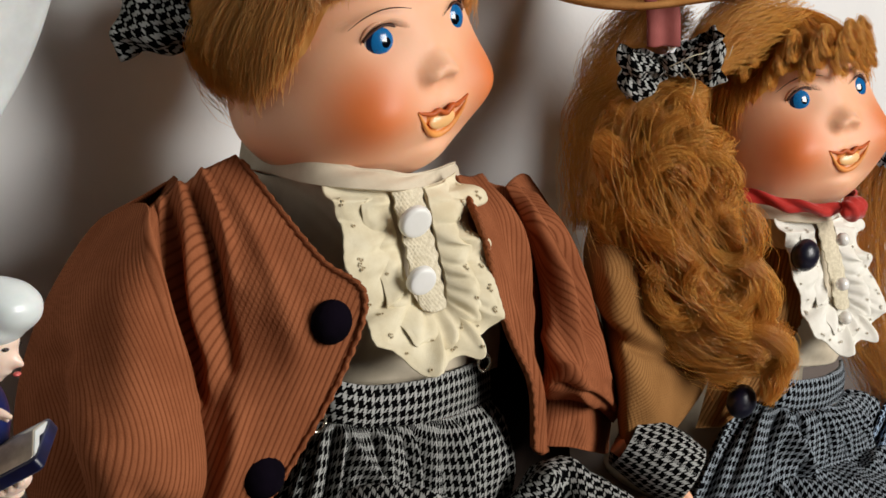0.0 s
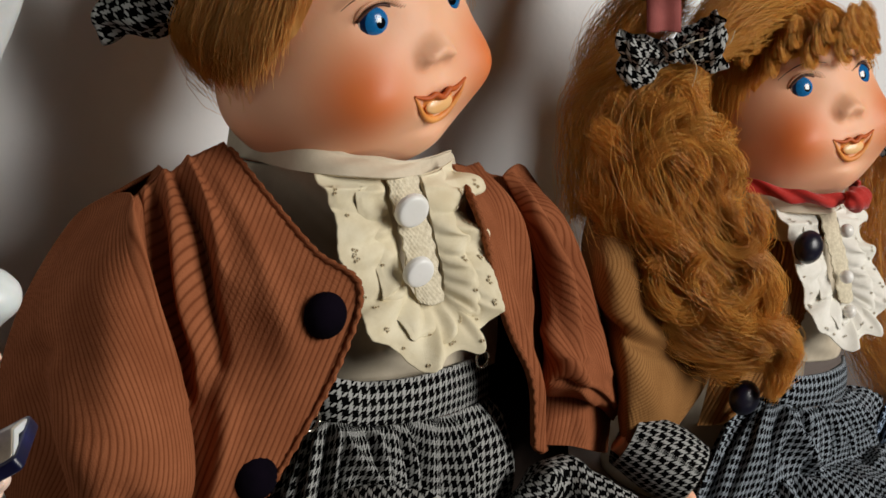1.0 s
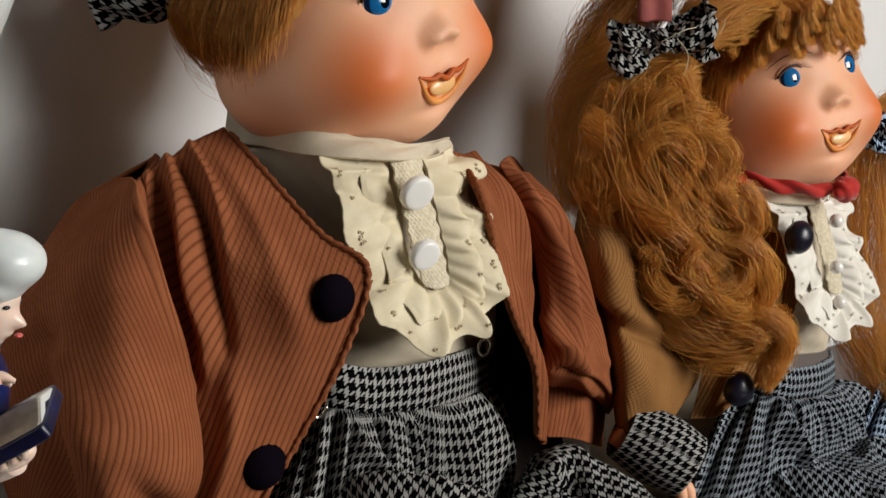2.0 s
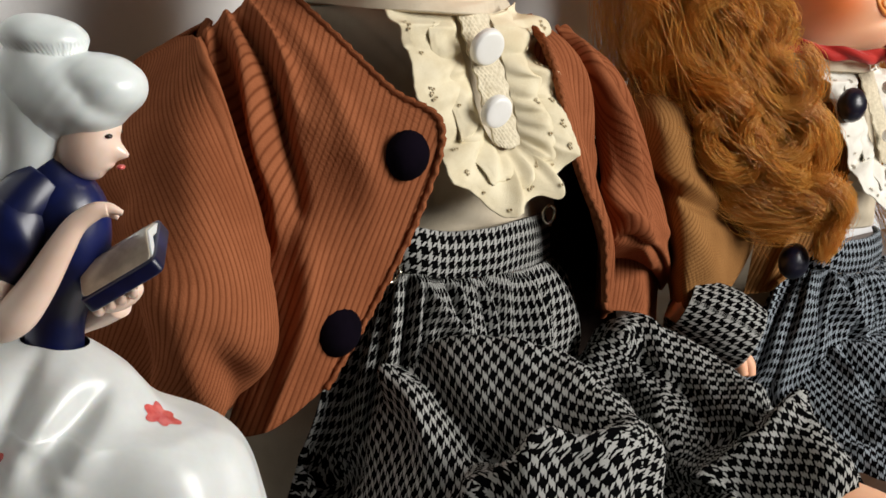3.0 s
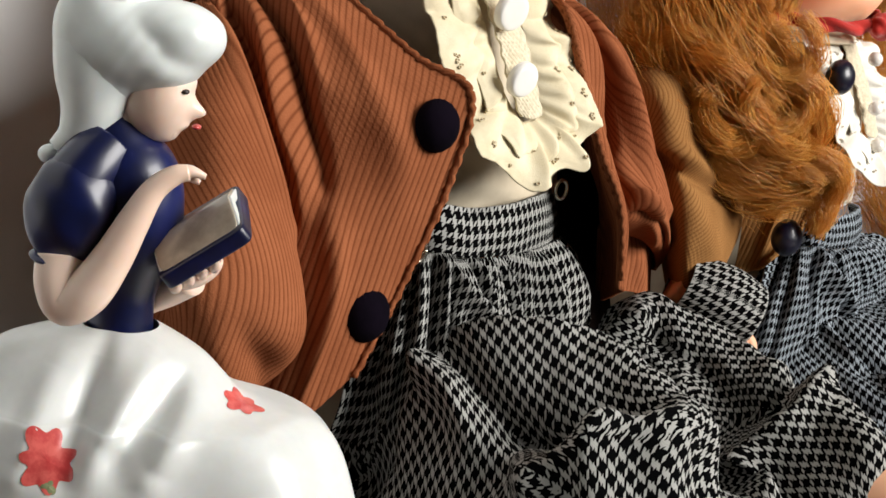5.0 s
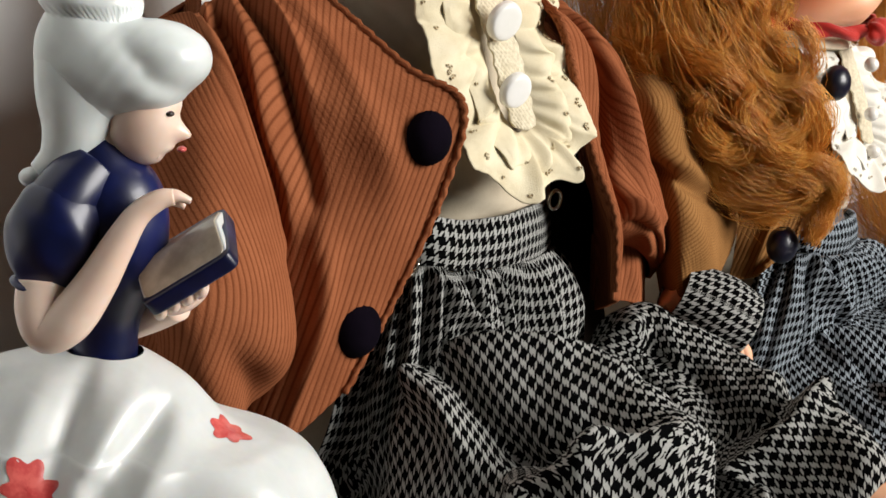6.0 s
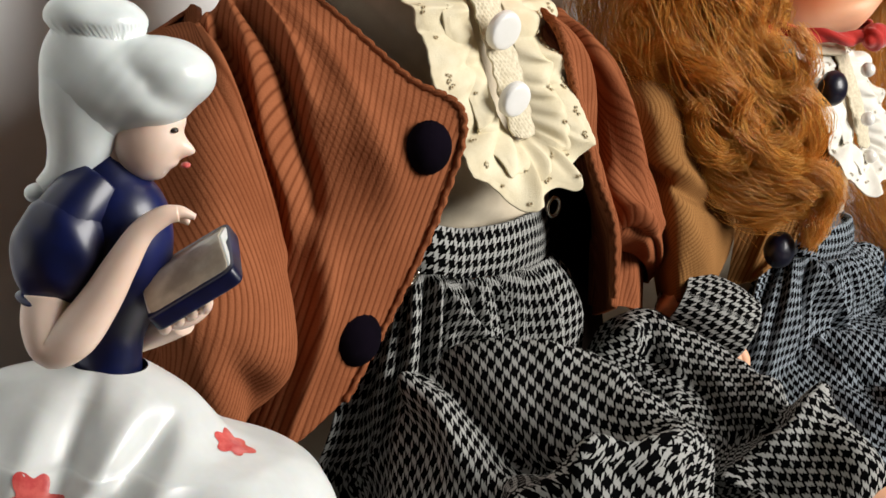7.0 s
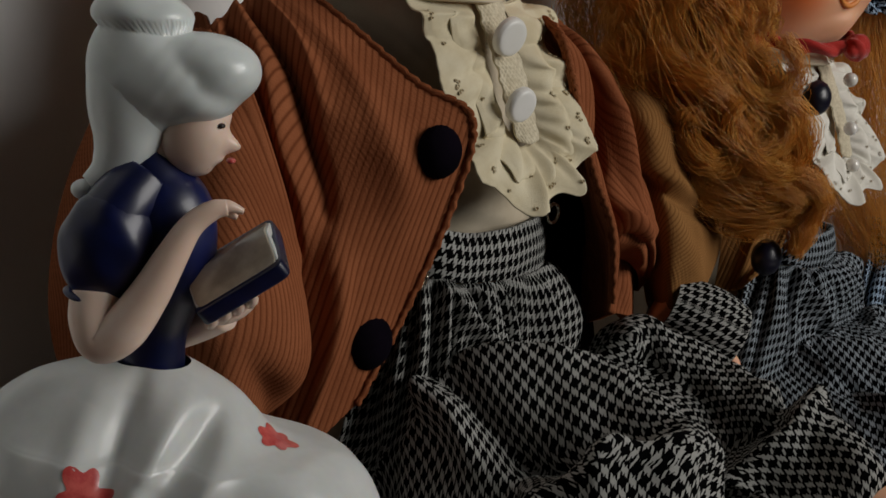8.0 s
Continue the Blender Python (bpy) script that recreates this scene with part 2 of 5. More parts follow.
def fabric(p, thick, bend=None, closed=False, outward=None, grain=None):
    """Verts, faces and cloth coordinates of a cloth patch with thickness. bend(U, V, uv) lifts it along its normal, in metres."""
    r, c = p.shape[:2]
    n = normals(p, closed)
    if outward is not None and ((p - np.asarray(outward)) * n).sum(2).mean() < 0:
        n = -n
    uv = cloth_uv(p, closed)
    if grain is not None:
        uv[..., 0] = grain
    if bend is not None:
        U, V = np.meshgrid(np.linspace(0, 1, c), np.linspace(0, 1, r))
        p = p + n * bend(U, V, uv)[..., None]
    v = np.concatenate([p.reshape(-1, 3), (p - n * thick).reshape(-1, 3)])
    faces = grid_faces(r, c, closed) + [f[::-1] for f in grid_faces(r, c, closed, r * c)]
    off = r * c
    if not closed:
        for i in range(r - 1):
            a, b = i * c, (i + 1) * c
            faces += [(a, b, b + off, a + off), (a + c - 1, a + c - 1 + off, b + c - 1 + off, b + c - 1)]
    for j in range(c if closed else c - 1):
        k = (j + 1) % c
        faces += [(j, j + off, k + off, k), ((r - 1) * c + j, (r - 1) * c + k, (r - 1) * c + k + off, (r - 1) * c + j + off)]
    return v, faces, np.concatenate([uv.reshape(-1, 2)] * 2)


def cloth_mesh(name, p, thick, bend=None, closed=False, outward=None, grain=None):
    v, f, uv = fabric(p, thick, bend, closed, outward, grain)
    return mesh_of(name, v, f, uv)


def frames(path):
    t = np.gradient(path, axis=0)
    t /= np.linalg.norm(t, axis=1, keepdims=True) + 1e-12
    ref = np.array((0.31, 0.17, 0.93)) if abs(t[:, 2]).mean() < 0.8 else np.array((0.9, 0.2, 0.1))
    a = np.cross(t, ref)
    a /= np.linalg.norm(a, axis=1, keepdims=True) + 1e-12
    return a, np.cross(t, a)


def tube(points, radii, n=24, sides=16, flat=1.0, caps=True):
    """A round limb along a smooth path in metres with given radii."""
    path, rad = spline(points, n), spline(np.asarray(radii, float)[:, None], n)[:, 0]
    a, b = frames(path)
    ang = np.linspace(0, 2 * np.pi, sides, endpoint=False)
    p = path[:, None] + rad[:, None, None] * (np.cos(ang)[None, :, None] * a[:, None] + flat * np.sin(ang)[None, :, None] * b[:, None])
    f = grid_faces(n, sides, True)
    v = p.reshape(-1, 3)
    if caps:
        v = np.concatenate([v, path[:1], path[-1:]])
        f += [(len(v) - 2, (j + 1) % sides, j) for j in range(sides)] + [(len(v) - 1, (n - 1) * sides + j, (n - 1) * sides + (j + 1) % sides) for j in range(sides)]
    ln = np.r_[0, np.cumsum(np.linalg.norm(np.diff(path, axis=0), axis=1))]
    uv = np.stack(np.meshgrid(np.linspace(0, 2 * np.pi, sides) * rad.mean(), ln), -1).reshape(-1, 2)
    if caps:
        uv = np.concatenate([uv, uv[:2]])
    return v, f, uv


def blob(centre, radii, nu=24, nv=16, turn=None, shape=None):
    """An egg shape, turned and reshaped by a function of unit directions."""
    th, ph = np.meshgrid(np.linspace(0, 2 * np.pi, nu, endpoint=False), np.linspace(0, np.pi, nv))
    d = np.stack([np.sin(ph) * np.cos(th), np.sin(ph) * np.sin(th), np.cos(ph)], -1)
    p = d * np.asarray(radii)
    if shape is not None:
        p = shape(d, p)
    if turn is not None:
        p = p @ np.array(turn.to_3x3()).T
    return (p + np.asarray(centre)).reshape(-1, 3), grid_faces(nv, nu, True)[::1]


def ribs(grain, pitch=0.0022, high=0.00030):
    """Corduroy wales across a coordinate in metres."""
    w = np.abs(np.sin(grain * np.pi / pitch))
    return high * (np.sqrt(w) - 0.6)


def ridge(U, V, u0, v0, u1, v1, width, high):
    """A fold from (u0, v0) to (u1, v1) on a patch."""
    d = np.array((u1 - u0, v1 - v0))
    s = np.clip(((U - u0) * d[0] + (V - v0) * d[1]) / (d @ d), 0, 1)
    q = (U - u0 - s * d[0]) ** 2 + (V - v0 - s * d[1]) ** 2
    return high * np.exp(-q / width**2) * (0.35 + 0.65 * np.sin(np.pi * np.clip(s, 0.06, 0.94)))


def strands(paths, r0, r1):
    """Fine three-sided fibres along many paths (count, steps, 3)."""
    n, k = paths.shape[:2]
    t = np.gradient(paths, axis=1)
    t /= np.linalg.norm(t, axis=2, keepdims=True) + 1e-12
    a = np.cross(t, np.array((0.3, 0.5, 0.81)))
    a /= np.linalg.norm(a, axis=2, keepdims=True) + 1e-12
    b = np.cross(t, a)
    rad = np.linspace(r0, r1, k)[None, :, None]
    ring = np.stack([paths + rad * (np.cos(w) * a + np.sin(w) * b) for w in (0, 2.094, 4.189)], 2)
    idx = np.arange(n * k * 3).reshape(n, k, 3)
    f = np.concatenate([np.stack([idx[:, :-1, s], idx[:, :-1, (s + 1) % 3], idx[:, 1:, (s + 1) % 3], idx[:, 1:, s]], -1).reshape(-1, 4) for s in range(3)])
    return ring.reshape(-1, 3), f.tolist()


def wander(shape, size, step, rng):
    """Smooth random offsets along fibres."""
    k = rng.normal(0, size, (shape[0], step, 3))
    return np.moveaxis(spline(np.moveaxis(k, 1, 0), shape[1]), 0, 1)


# ---------------------------------------------------------------- pattern pieces, in millimetres
PANEL_A = (
    ((-76.9, -90, 168.9), (-66.3, -92, 176.3), (-53.4, -90, 182.2), (-38.5, -88, 187)),
    ((-79.7, -100, 150.5), (-70.9, -114, 162.3), (-59.2, -119, 169.4), (-41.9, -118, 174.1)),
    ((-79.3, -112, 130.9), (-71.5, -128, 143.3), (-57.9, -138, 153.9), (-39.9, -142, 160.9)),
    ((-78.8, -122, 114.7), (-67.7, -137, 126.7), (-52.1, -150, 137.8), (-33.1, -158, 152.4)),
    ((-78.3, -128, 97.5), (-69, -141, 109.3), (-53.1, -148, 114.1), (-36, -156, 124.8)),
    ((-80, -130, 79.4), (-74.1, -142, 87.9), (-62.6, -148, 89.8), (-47.7, -151, 93.2)),
    ((-82, -125, 47.2), (-80.2, -136, 50.7), (-75.2, -143, 56), (-61.6, -147, 66.2)),
)
SLEEVE_A = (
    ((-72.1, -72, 165.3), (-76, -82, 168.2), (-78.3, -90, 170), (-78.9, -94, 170)),
    ((-77.9, -60, 154.3), (-87.1, -85, 161.1), (-94.7, -106, 164.3), (-93.1, -114, 163.6)),
    ((-92, -59, 131), (-107.5, -100, 144), (-108, -124, 148), (-93.6, -126, 144.1)),
    ((-101, -60, 106.5), (-115.5, -110, 122), (-111.3, -136, 127), (-85.8, -134, 119.5)),
    ((-105, -64, 80), (-119, -115, 98.5), (-115.4, -144, 105.6), (-80.5, -140, 95.7)),
    ((-99.9, -70, 55.8), (-113.4, -115, 71.2), (-110.3, -142, 78.6), (-81.2, -142, 78.2)),
    ((-95.7, -85, 39.9), (-99.5, -108, 46.9), (-97.9, -126, 53), (-86.1, -132, 58.3)),
)
PANEL_B = (
    ((56.5, -112, 183.8), (82.4, -106, 179), (112, -100, 173.1)),
    ((27.2, -150, 179.6), (69.9, -130, 169), (109.9, -113, 159.2)),
    ((32.6, -156, 164.9), (67.3, -141, 156.5), (110.3, -122, 146.2)),
    ((37.6, -160, 147.7), (70.9, -147, 136.4), (117.2, -126, 123.5)),
    ((48.1, -163, 129.3), (77.2, -151, 115.1), (124.5, -128, 96.9)),
    ((62.1, -166, 109.8), (82.6, -156, 96.3), (127.2, -130, 78.3)),
    ((71.6, -166, 81.7), (91.5, -156, 70.9), (134.5, -130, 55.3)),
)
SLEEVE_B = (
    ((91.5, -113, 177.5), (108, -106, 175.9), (129.6, -96, 170.4), (145.2, -88, 164.8)),
    ((94.7, -124, 162.7), (95.6, -131, 166.2), (122.1, -120, 159.1), (154.7, -100, 148.9)),
    ((98.3, -132, 144.7), (98.6, -142, 147.4), (127.2, -130, 139.5), (162.1, -110, 127.1)),
    ((102.7, -137, 123), (101.8, -149, 125.5), (134.2, -138, 117.1), (179.6, -115, 100.8)),
    ((101.4, -142, 106.9), (100.9, -156, 111), (131.8, -150, 102.7), (185.5, -125, 79.8)),
    ((98.1, -146, 96.3), (98.6, -160, 101), (129.1, -156, 91.8), (183.5, -132, 70.3)),
    ((111.1, -140, 88.1), (123.5, -144, 86.9), (150.6, -140, 77.9), (191, -125, 59.2)),
)
CUFF_B = (
    ((124.2, -128, 86.2), (133.6, -136, 87.6), (158.2, -134, 79.4), (199.2, -118, 62.3)),
    ((123.6, -130, 73.5), (132.3, -140, 74.3), (154, -138, 68.4), (197.1, -120, 52.3)),
    ((123, -132, 62), (133.3, -142, 62.1), (154.3, -140, 55.6), (195.7, -122, 41.9)),
)
BLOUSE = (
    ((-22.8, -71, 177.6), (-33.1, -115, 183.6), (-16.4, -133, 185.4), (20.1, -133, 185.1), (73.6, -101, 181.2)),
    ((-23.7, -81, 170.5), (-28.1, -119, 167.1), (-12.6, -136, 166.5), (23.5, -139, 169.9), (75.3, -115, 166.2)),
    ((-21.3, -101, 155.5), (-19.5, -129, 147.8), (-1.7, -141, 147.6), (30.9, -143, 147.9), (86.1, -121, 140)),
    ((-17.7, -115, 130.3), (-10.4, -136, 127.1), (10.4, -143, 124.8), (36.5, -143, 124.3), (94.7, -121, 113.8)),
    ((-16.5, -119, 104.4), (-7.3, -137, 107), (16.9, -141, 105.1), (43.5, -141, 103.9), (96.8, -121, 98)),
)
COLLAR = (
    ((-17.5, -66, 216), (-29.8, -92, 206), (-32.3, -118, 197.5), (-18.7, -134, 191.9), (6.8, -137, 190.5), (57.5, -112, 188.5)),
    ((-19.3, -68, 195), (-31, -95, 193), (-34.1, -121, 189.4), (-22.1, -138, 189.2), (4.1, -140, 188.3), (59.6, -112, 185.7)),
    ((-21.4, -70, 178), (-32, -97, 182.2), (-34.9, -123, 184.1), (-23.4, -140, 186), (2.6, -142, 185.8), (61.7, -112, 182.8)),
)
BAND = (
    ((-27.4, -126, 113.7), (-28.5, -145, 116.4), (-12.6, -150, 113.8), (11, -151, 112.9), (35.3, -148, 112.9), (77, -130, 107.9)),
    ((-28.1, -128, 104.5), (-29.4, -147, 108.6), (-13, -152, 106.2), (10.7, -153, 105), (35.1, -150, 104.5), (78.4, -132, 99.3)),
    ((-27.1, -128, 95.9), (-28.3, -147, 100.2), (-11.2, -152, 97.5), (12.7, -153, 96), (38.5, -150, 94.5), (82.4, -132, 89.3)),
)
JABOT = (
    ((-7.1, -137, 184.6), (-7.8, -141, 176.1), (-6.2, -145, 166.4), (-3.5, -149, 154.4), (-0.6, -151, 148.3), (4.7, -153, 142.3), (10.7, -153, 140.9), (16, -153, 142.6), (16.6, -152, 147.1), (16.8, -150, 153.2), (13.8, -148, 161.7), (11.5, -145, 171.9), (10.9, -141, 180.8), (12.1, -137, 184.8)),
    ((-34.6, -130, 185.1), (-30.7, -138, 173.1), (-31.6, -143, 160.6), (-25.5, -150, 145.8), (-24.1, -154, 136.3), (-9.8, -163, 125.2), (4.5, -167, 123.9), (22, -168, 131), (31.2, -165, 140.8), (36.1, -160, 152.4), (35.7, -154, 161.5), (32.6, -147, 171.5), (42.1, -138, 182.4), (36.4, -130, 187.9)),
)
PLACKET = (
    ((-9.7, -138, 185.6), (-2.4, -140, 186.3), (8.8, -139, 185.8)),
    ((-9.7, -143, 175.6), (-2.3, -145, 175.8), (8.8, -144, 176.2)),
    ((-8.1, -148, 165.1), (-0.3, -150, 165.2), (10.6, -149, 165.4)),
    ((-6.9, -152, 154.4), (0.9, -154, 154.4), (11.8, -153, 154.9)),
    ((-1.8, -155, 144.1), (4.6, -157, 143), (13.6, -156, 144.1)),
)
# sheet added behind the skirt's right end, filling the gap with painted shade
GAP_SHEET = (
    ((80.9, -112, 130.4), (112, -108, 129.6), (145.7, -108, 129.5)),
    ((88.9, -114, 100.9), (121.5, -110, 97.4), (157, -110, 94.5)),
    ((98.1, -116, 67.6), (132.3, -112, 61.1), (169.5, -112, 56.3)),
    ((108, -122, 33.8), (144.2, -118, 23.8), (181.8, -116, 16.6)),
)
SLEEVE_C = (
    ((185.6, -95, 166.1), (188.1, -110, 167.8), (220, -115, 163.8), (284.8, -105, 157.4)),
    ((184, -95, 136.2), (149.7, -130, 143.7), (179.8, -137, 141.2), (279.1, -118, 130.5)),
    ((192.2, -105, 109.6), (153.2, -140, 119.5), (174, -146, 119), (261.9, -130, 106.2)),
    ((192.4, -115, 91), (152.2, -146, 101.8), (173.2, -152, 100.8), (252.9, -138, 86.7)),
    ((189.5, -125, 72.8), (156.3, -150, 81.8), (172.3, -156, 79.8), (235, -144, 73.9)),
    ((190.2, -132, 53.6), (164.4, -150, 59.2), (173.3, -155, 60), (209.2, -148, 59.8)),
)
PANEL_C = (
    ((294.8, -110, 173.4), (292.9, -135, 168.7), (299.5, -155, 167.5)),
    ((262.2, -128, 138.5), (265.6, -150, 142.1), (282.3, -166, 142.8)),
    ((248.1, -138, 114.3), (258.3, -155, 114.1), (275.7, -167, 115)),
    ((247.6, -140, 87.7), (256.2, -155, 87.3), (263.4, -166, 91.6)),
    ((241, -143, 70.2), (245.3, -155, 71.8), (254, -164, 76)),
    ((235.1, -145, 56.5), (241.1, -152, 58.6), (235.2, -160, 66.3)),
)


# ---------------------------------------------------------------- setting
def slab(name, lo, hi, material, label, bevel=0.0):
    bm = bmesh.new()
    bmesh.ops.create_cube(bm, size=1)
    lo, hi = Vector(lo), Vector(hi)
    for v in bm.verts:
        v.co = Vector([(lo[i] + hi[i]) / 2 + v.co[i] * (hi[i] - lo[i]) for i in range(3)])
    if bevel:
        bmesh.ops.bevel(bm, geom=bm.edges[:], offset=bevel, segments=3, affect="EDGES")
    me = bpy.data.meshes.new(name)
    bm.to_mesh(me)
    bm.free()
    return tagged(part(name, me, material), label, name.split("_")[0], kind="structure")


slab("wall_back", (-1.6, 0.0, -0.8), (2.4, 0.12, 1.9), WALL, "plain white plastered wall behind the dolls")
slab("shelf", (-1.2, -0.42, -0.035), (1.9, 0.0, 0.0), WOOD, "dark stained wooden shelf under the dolls", 0.003)
# unseen dark room shell, added round the window lamp to limit stray light
slab("floor", (-1.6, -1.72, -0.9), (2.4, 0.12, -0.8), WOOD, "unseen dark wooden floor added to close the room")
slab("ceiling", (-1.6, -1.72, 1.9), (2.4, 0.12, 2.0), ROOM, "unseen dark ceiling added to close the room")
slab("wall_west", (-1.72, -1.72, -0.9), (-1.6, 0.12, 2.0), ROOM, "unseen dark side wall added to close the room")
slab("wall_east", (2.4, -1.72, -0.9), (2.52, 0.12, 2.0), ROOM, "unseen dark side wall added to close the room")
WX, WZ, WW, WH = WINDOW[0], WINDOW[2], 1.2, 1.1
slab("wall_front_low", (-1.6, -1.72, -0.8), (2.4, -1.6, WZ - WH / 2), ROOM, "unseen dark wall added below the window")
slab("wall_front_high", (-1.6, -1.72, WZ + WH / 2), (2.4, -1.6, 1.9), ROOM, "unseen dark wall added above the window")
slab("wall_front_a", (-1.6, -1.72, WZ - WH / 2), (WX - WW / 2, -1.6, WZ + WH / 2), ROOM, "unseen dark wall added beside the window")
slab("wall_front_b", (WX + WW / 2, -1.72, WZ - WH / 2), (2.4, -1.6, WZ + WH / 2), ROOM, "unseen dark wall added beside the window")


# ---------------------------------------------------------------- wall plate
def wall_plate(at, radius):
    prof = np.array(((0.0, 0.010), (0.55, 0.010), (0.66, 0.013), (0.74, 0.020), (0.80, 0.026), (0.93, 0.032), (0.985, 0.034), (1.0, 0.031),
                     (0.985, 0.028), (0.80, 0.020), (0.66, 0.006), (0.5, 0.002), (0.0, 0.002)))
    pr = spline(prof, 60)
    ang = np.linspace(0, 2 * np.pi, 96, endpoint=False)
    p = np.stack([pr[:, None, 0] * radius * np.cos(ang), -pr[:, None, 1] + 0 * ang, pr[:, None, 0] * radius * np.sin(ang)], -1)
    ob = part("wall_plate", mesh_of("wall_plate", p.reshape(-1, 3), grid_faces(60, 96, True)), GLAZE)
    ob.location = at
    return tagged(ob, "white glazed porcelain plate hanging on the white wall", "plate")


wall_plate((-0.222, -0.001, 0.258), 0.137)


# ---------------------------------------------------------------- dolls
def relief(x, z, mouth=True):
    """How far the features of a chubby face stand out from an egg, in metres."""
    def lump(cx, cz, sx, sz, h):
        return h * np.exp(-(((x - cx) / sx) ** 2 + ((z - cz) / sz) ** 2))
    out = lump(0, -0.0022, 0.0052, 0.0042, 0.0064) + lump(0, 0.004, 0.0040, 0.007, 0.0006)
    out += sum(lump(s * 0.0052, -0.0048, 0.0030, 0.0028, 0.0042) - lump(s * 0.0027, -0.0076, 0.0013, 0.0010, 0.0014) for s in (-1, 1))
    out += sum(lump(s * 0.0275, -0.015, 0.0150, 0.0140, 0.0088) for s in (-1, 1))
    out += sum(lump(s * 0.018, 0.010, 0.0085, 0.0060, -0.0018) + lump(s * 0.018, 0.020, 0.011, 0.0040, 0.0012) for s in (-1, 1))
    out += lump(0, -0.0375, 0.011, 0.0070, 0.0044) + lump(0, -0.0305, 0.009, 0.0022, -0.0012) + lump(0, -0.0120, 0.0016, 0.0030, -0.0007)
    out += lump(0, -0.0200, 0.014, 0.0090, 0.0036)
    if mouth:
        out -= 0.0036 * np.clip(lump(0, -0.0212, 0.0105, 0.0058, 1.6) - 0.62, 0, 1)
    return out


def fullness(z):
    """How much rounder than an egg the head is below its middle."""
    q = np.clip(-z / 0.0515, 0, 0.97)
    return np.sqrt((1 - q**2.9) / (1 - q**2))


def face_shape(d, p):
    """Sculpts the face on an egg; it looks along -y."""
    x, y, z = p[..., 0].copy(), p[..., 1].copy(), p[..., 2].copy()
    x, y = x * fullness(z), y * fullness(z)
    y -= relief(x, z) * np.clip(-d[..., 1] * 4 + 0.4, 0, 1)
    wide = 1 + 0.16 * np.exp(-(((z + 0.024) / 0.022) ** 2))
    z = np.where(z < -0.03, z * 1.05 + 0.0015, z)
    return np.stack([x * wide, y, z], -1)


def ball_part(pile, c, r, turn, slots=(0, 0, 0, 0)):
    """A glass eye that looks along -y: white, rim, iris, pupil."""
    v, f = blob((0, 0, 0), (r, r, r), 48, 40, Matrix.Rotation(radians(90), 4, "X"))
    mid = np.array([v[list(q)].mean(0) for q in f])
    ang = np.arccos(np.clip(-mid[:, 1] / (np.linalg.norm(mid, axis=1) + 1e-12), -1, 1))
    s = np.where(ang < 0.28, slots[3], np.where(ang < 0.76, slots[2], np.where(ang < 0.98, slots[1], slots[0])))
    v = v @ np.array(turn.to_3x3()).T + np.asarray(c)
    pile.add(v, f, s.tolist())


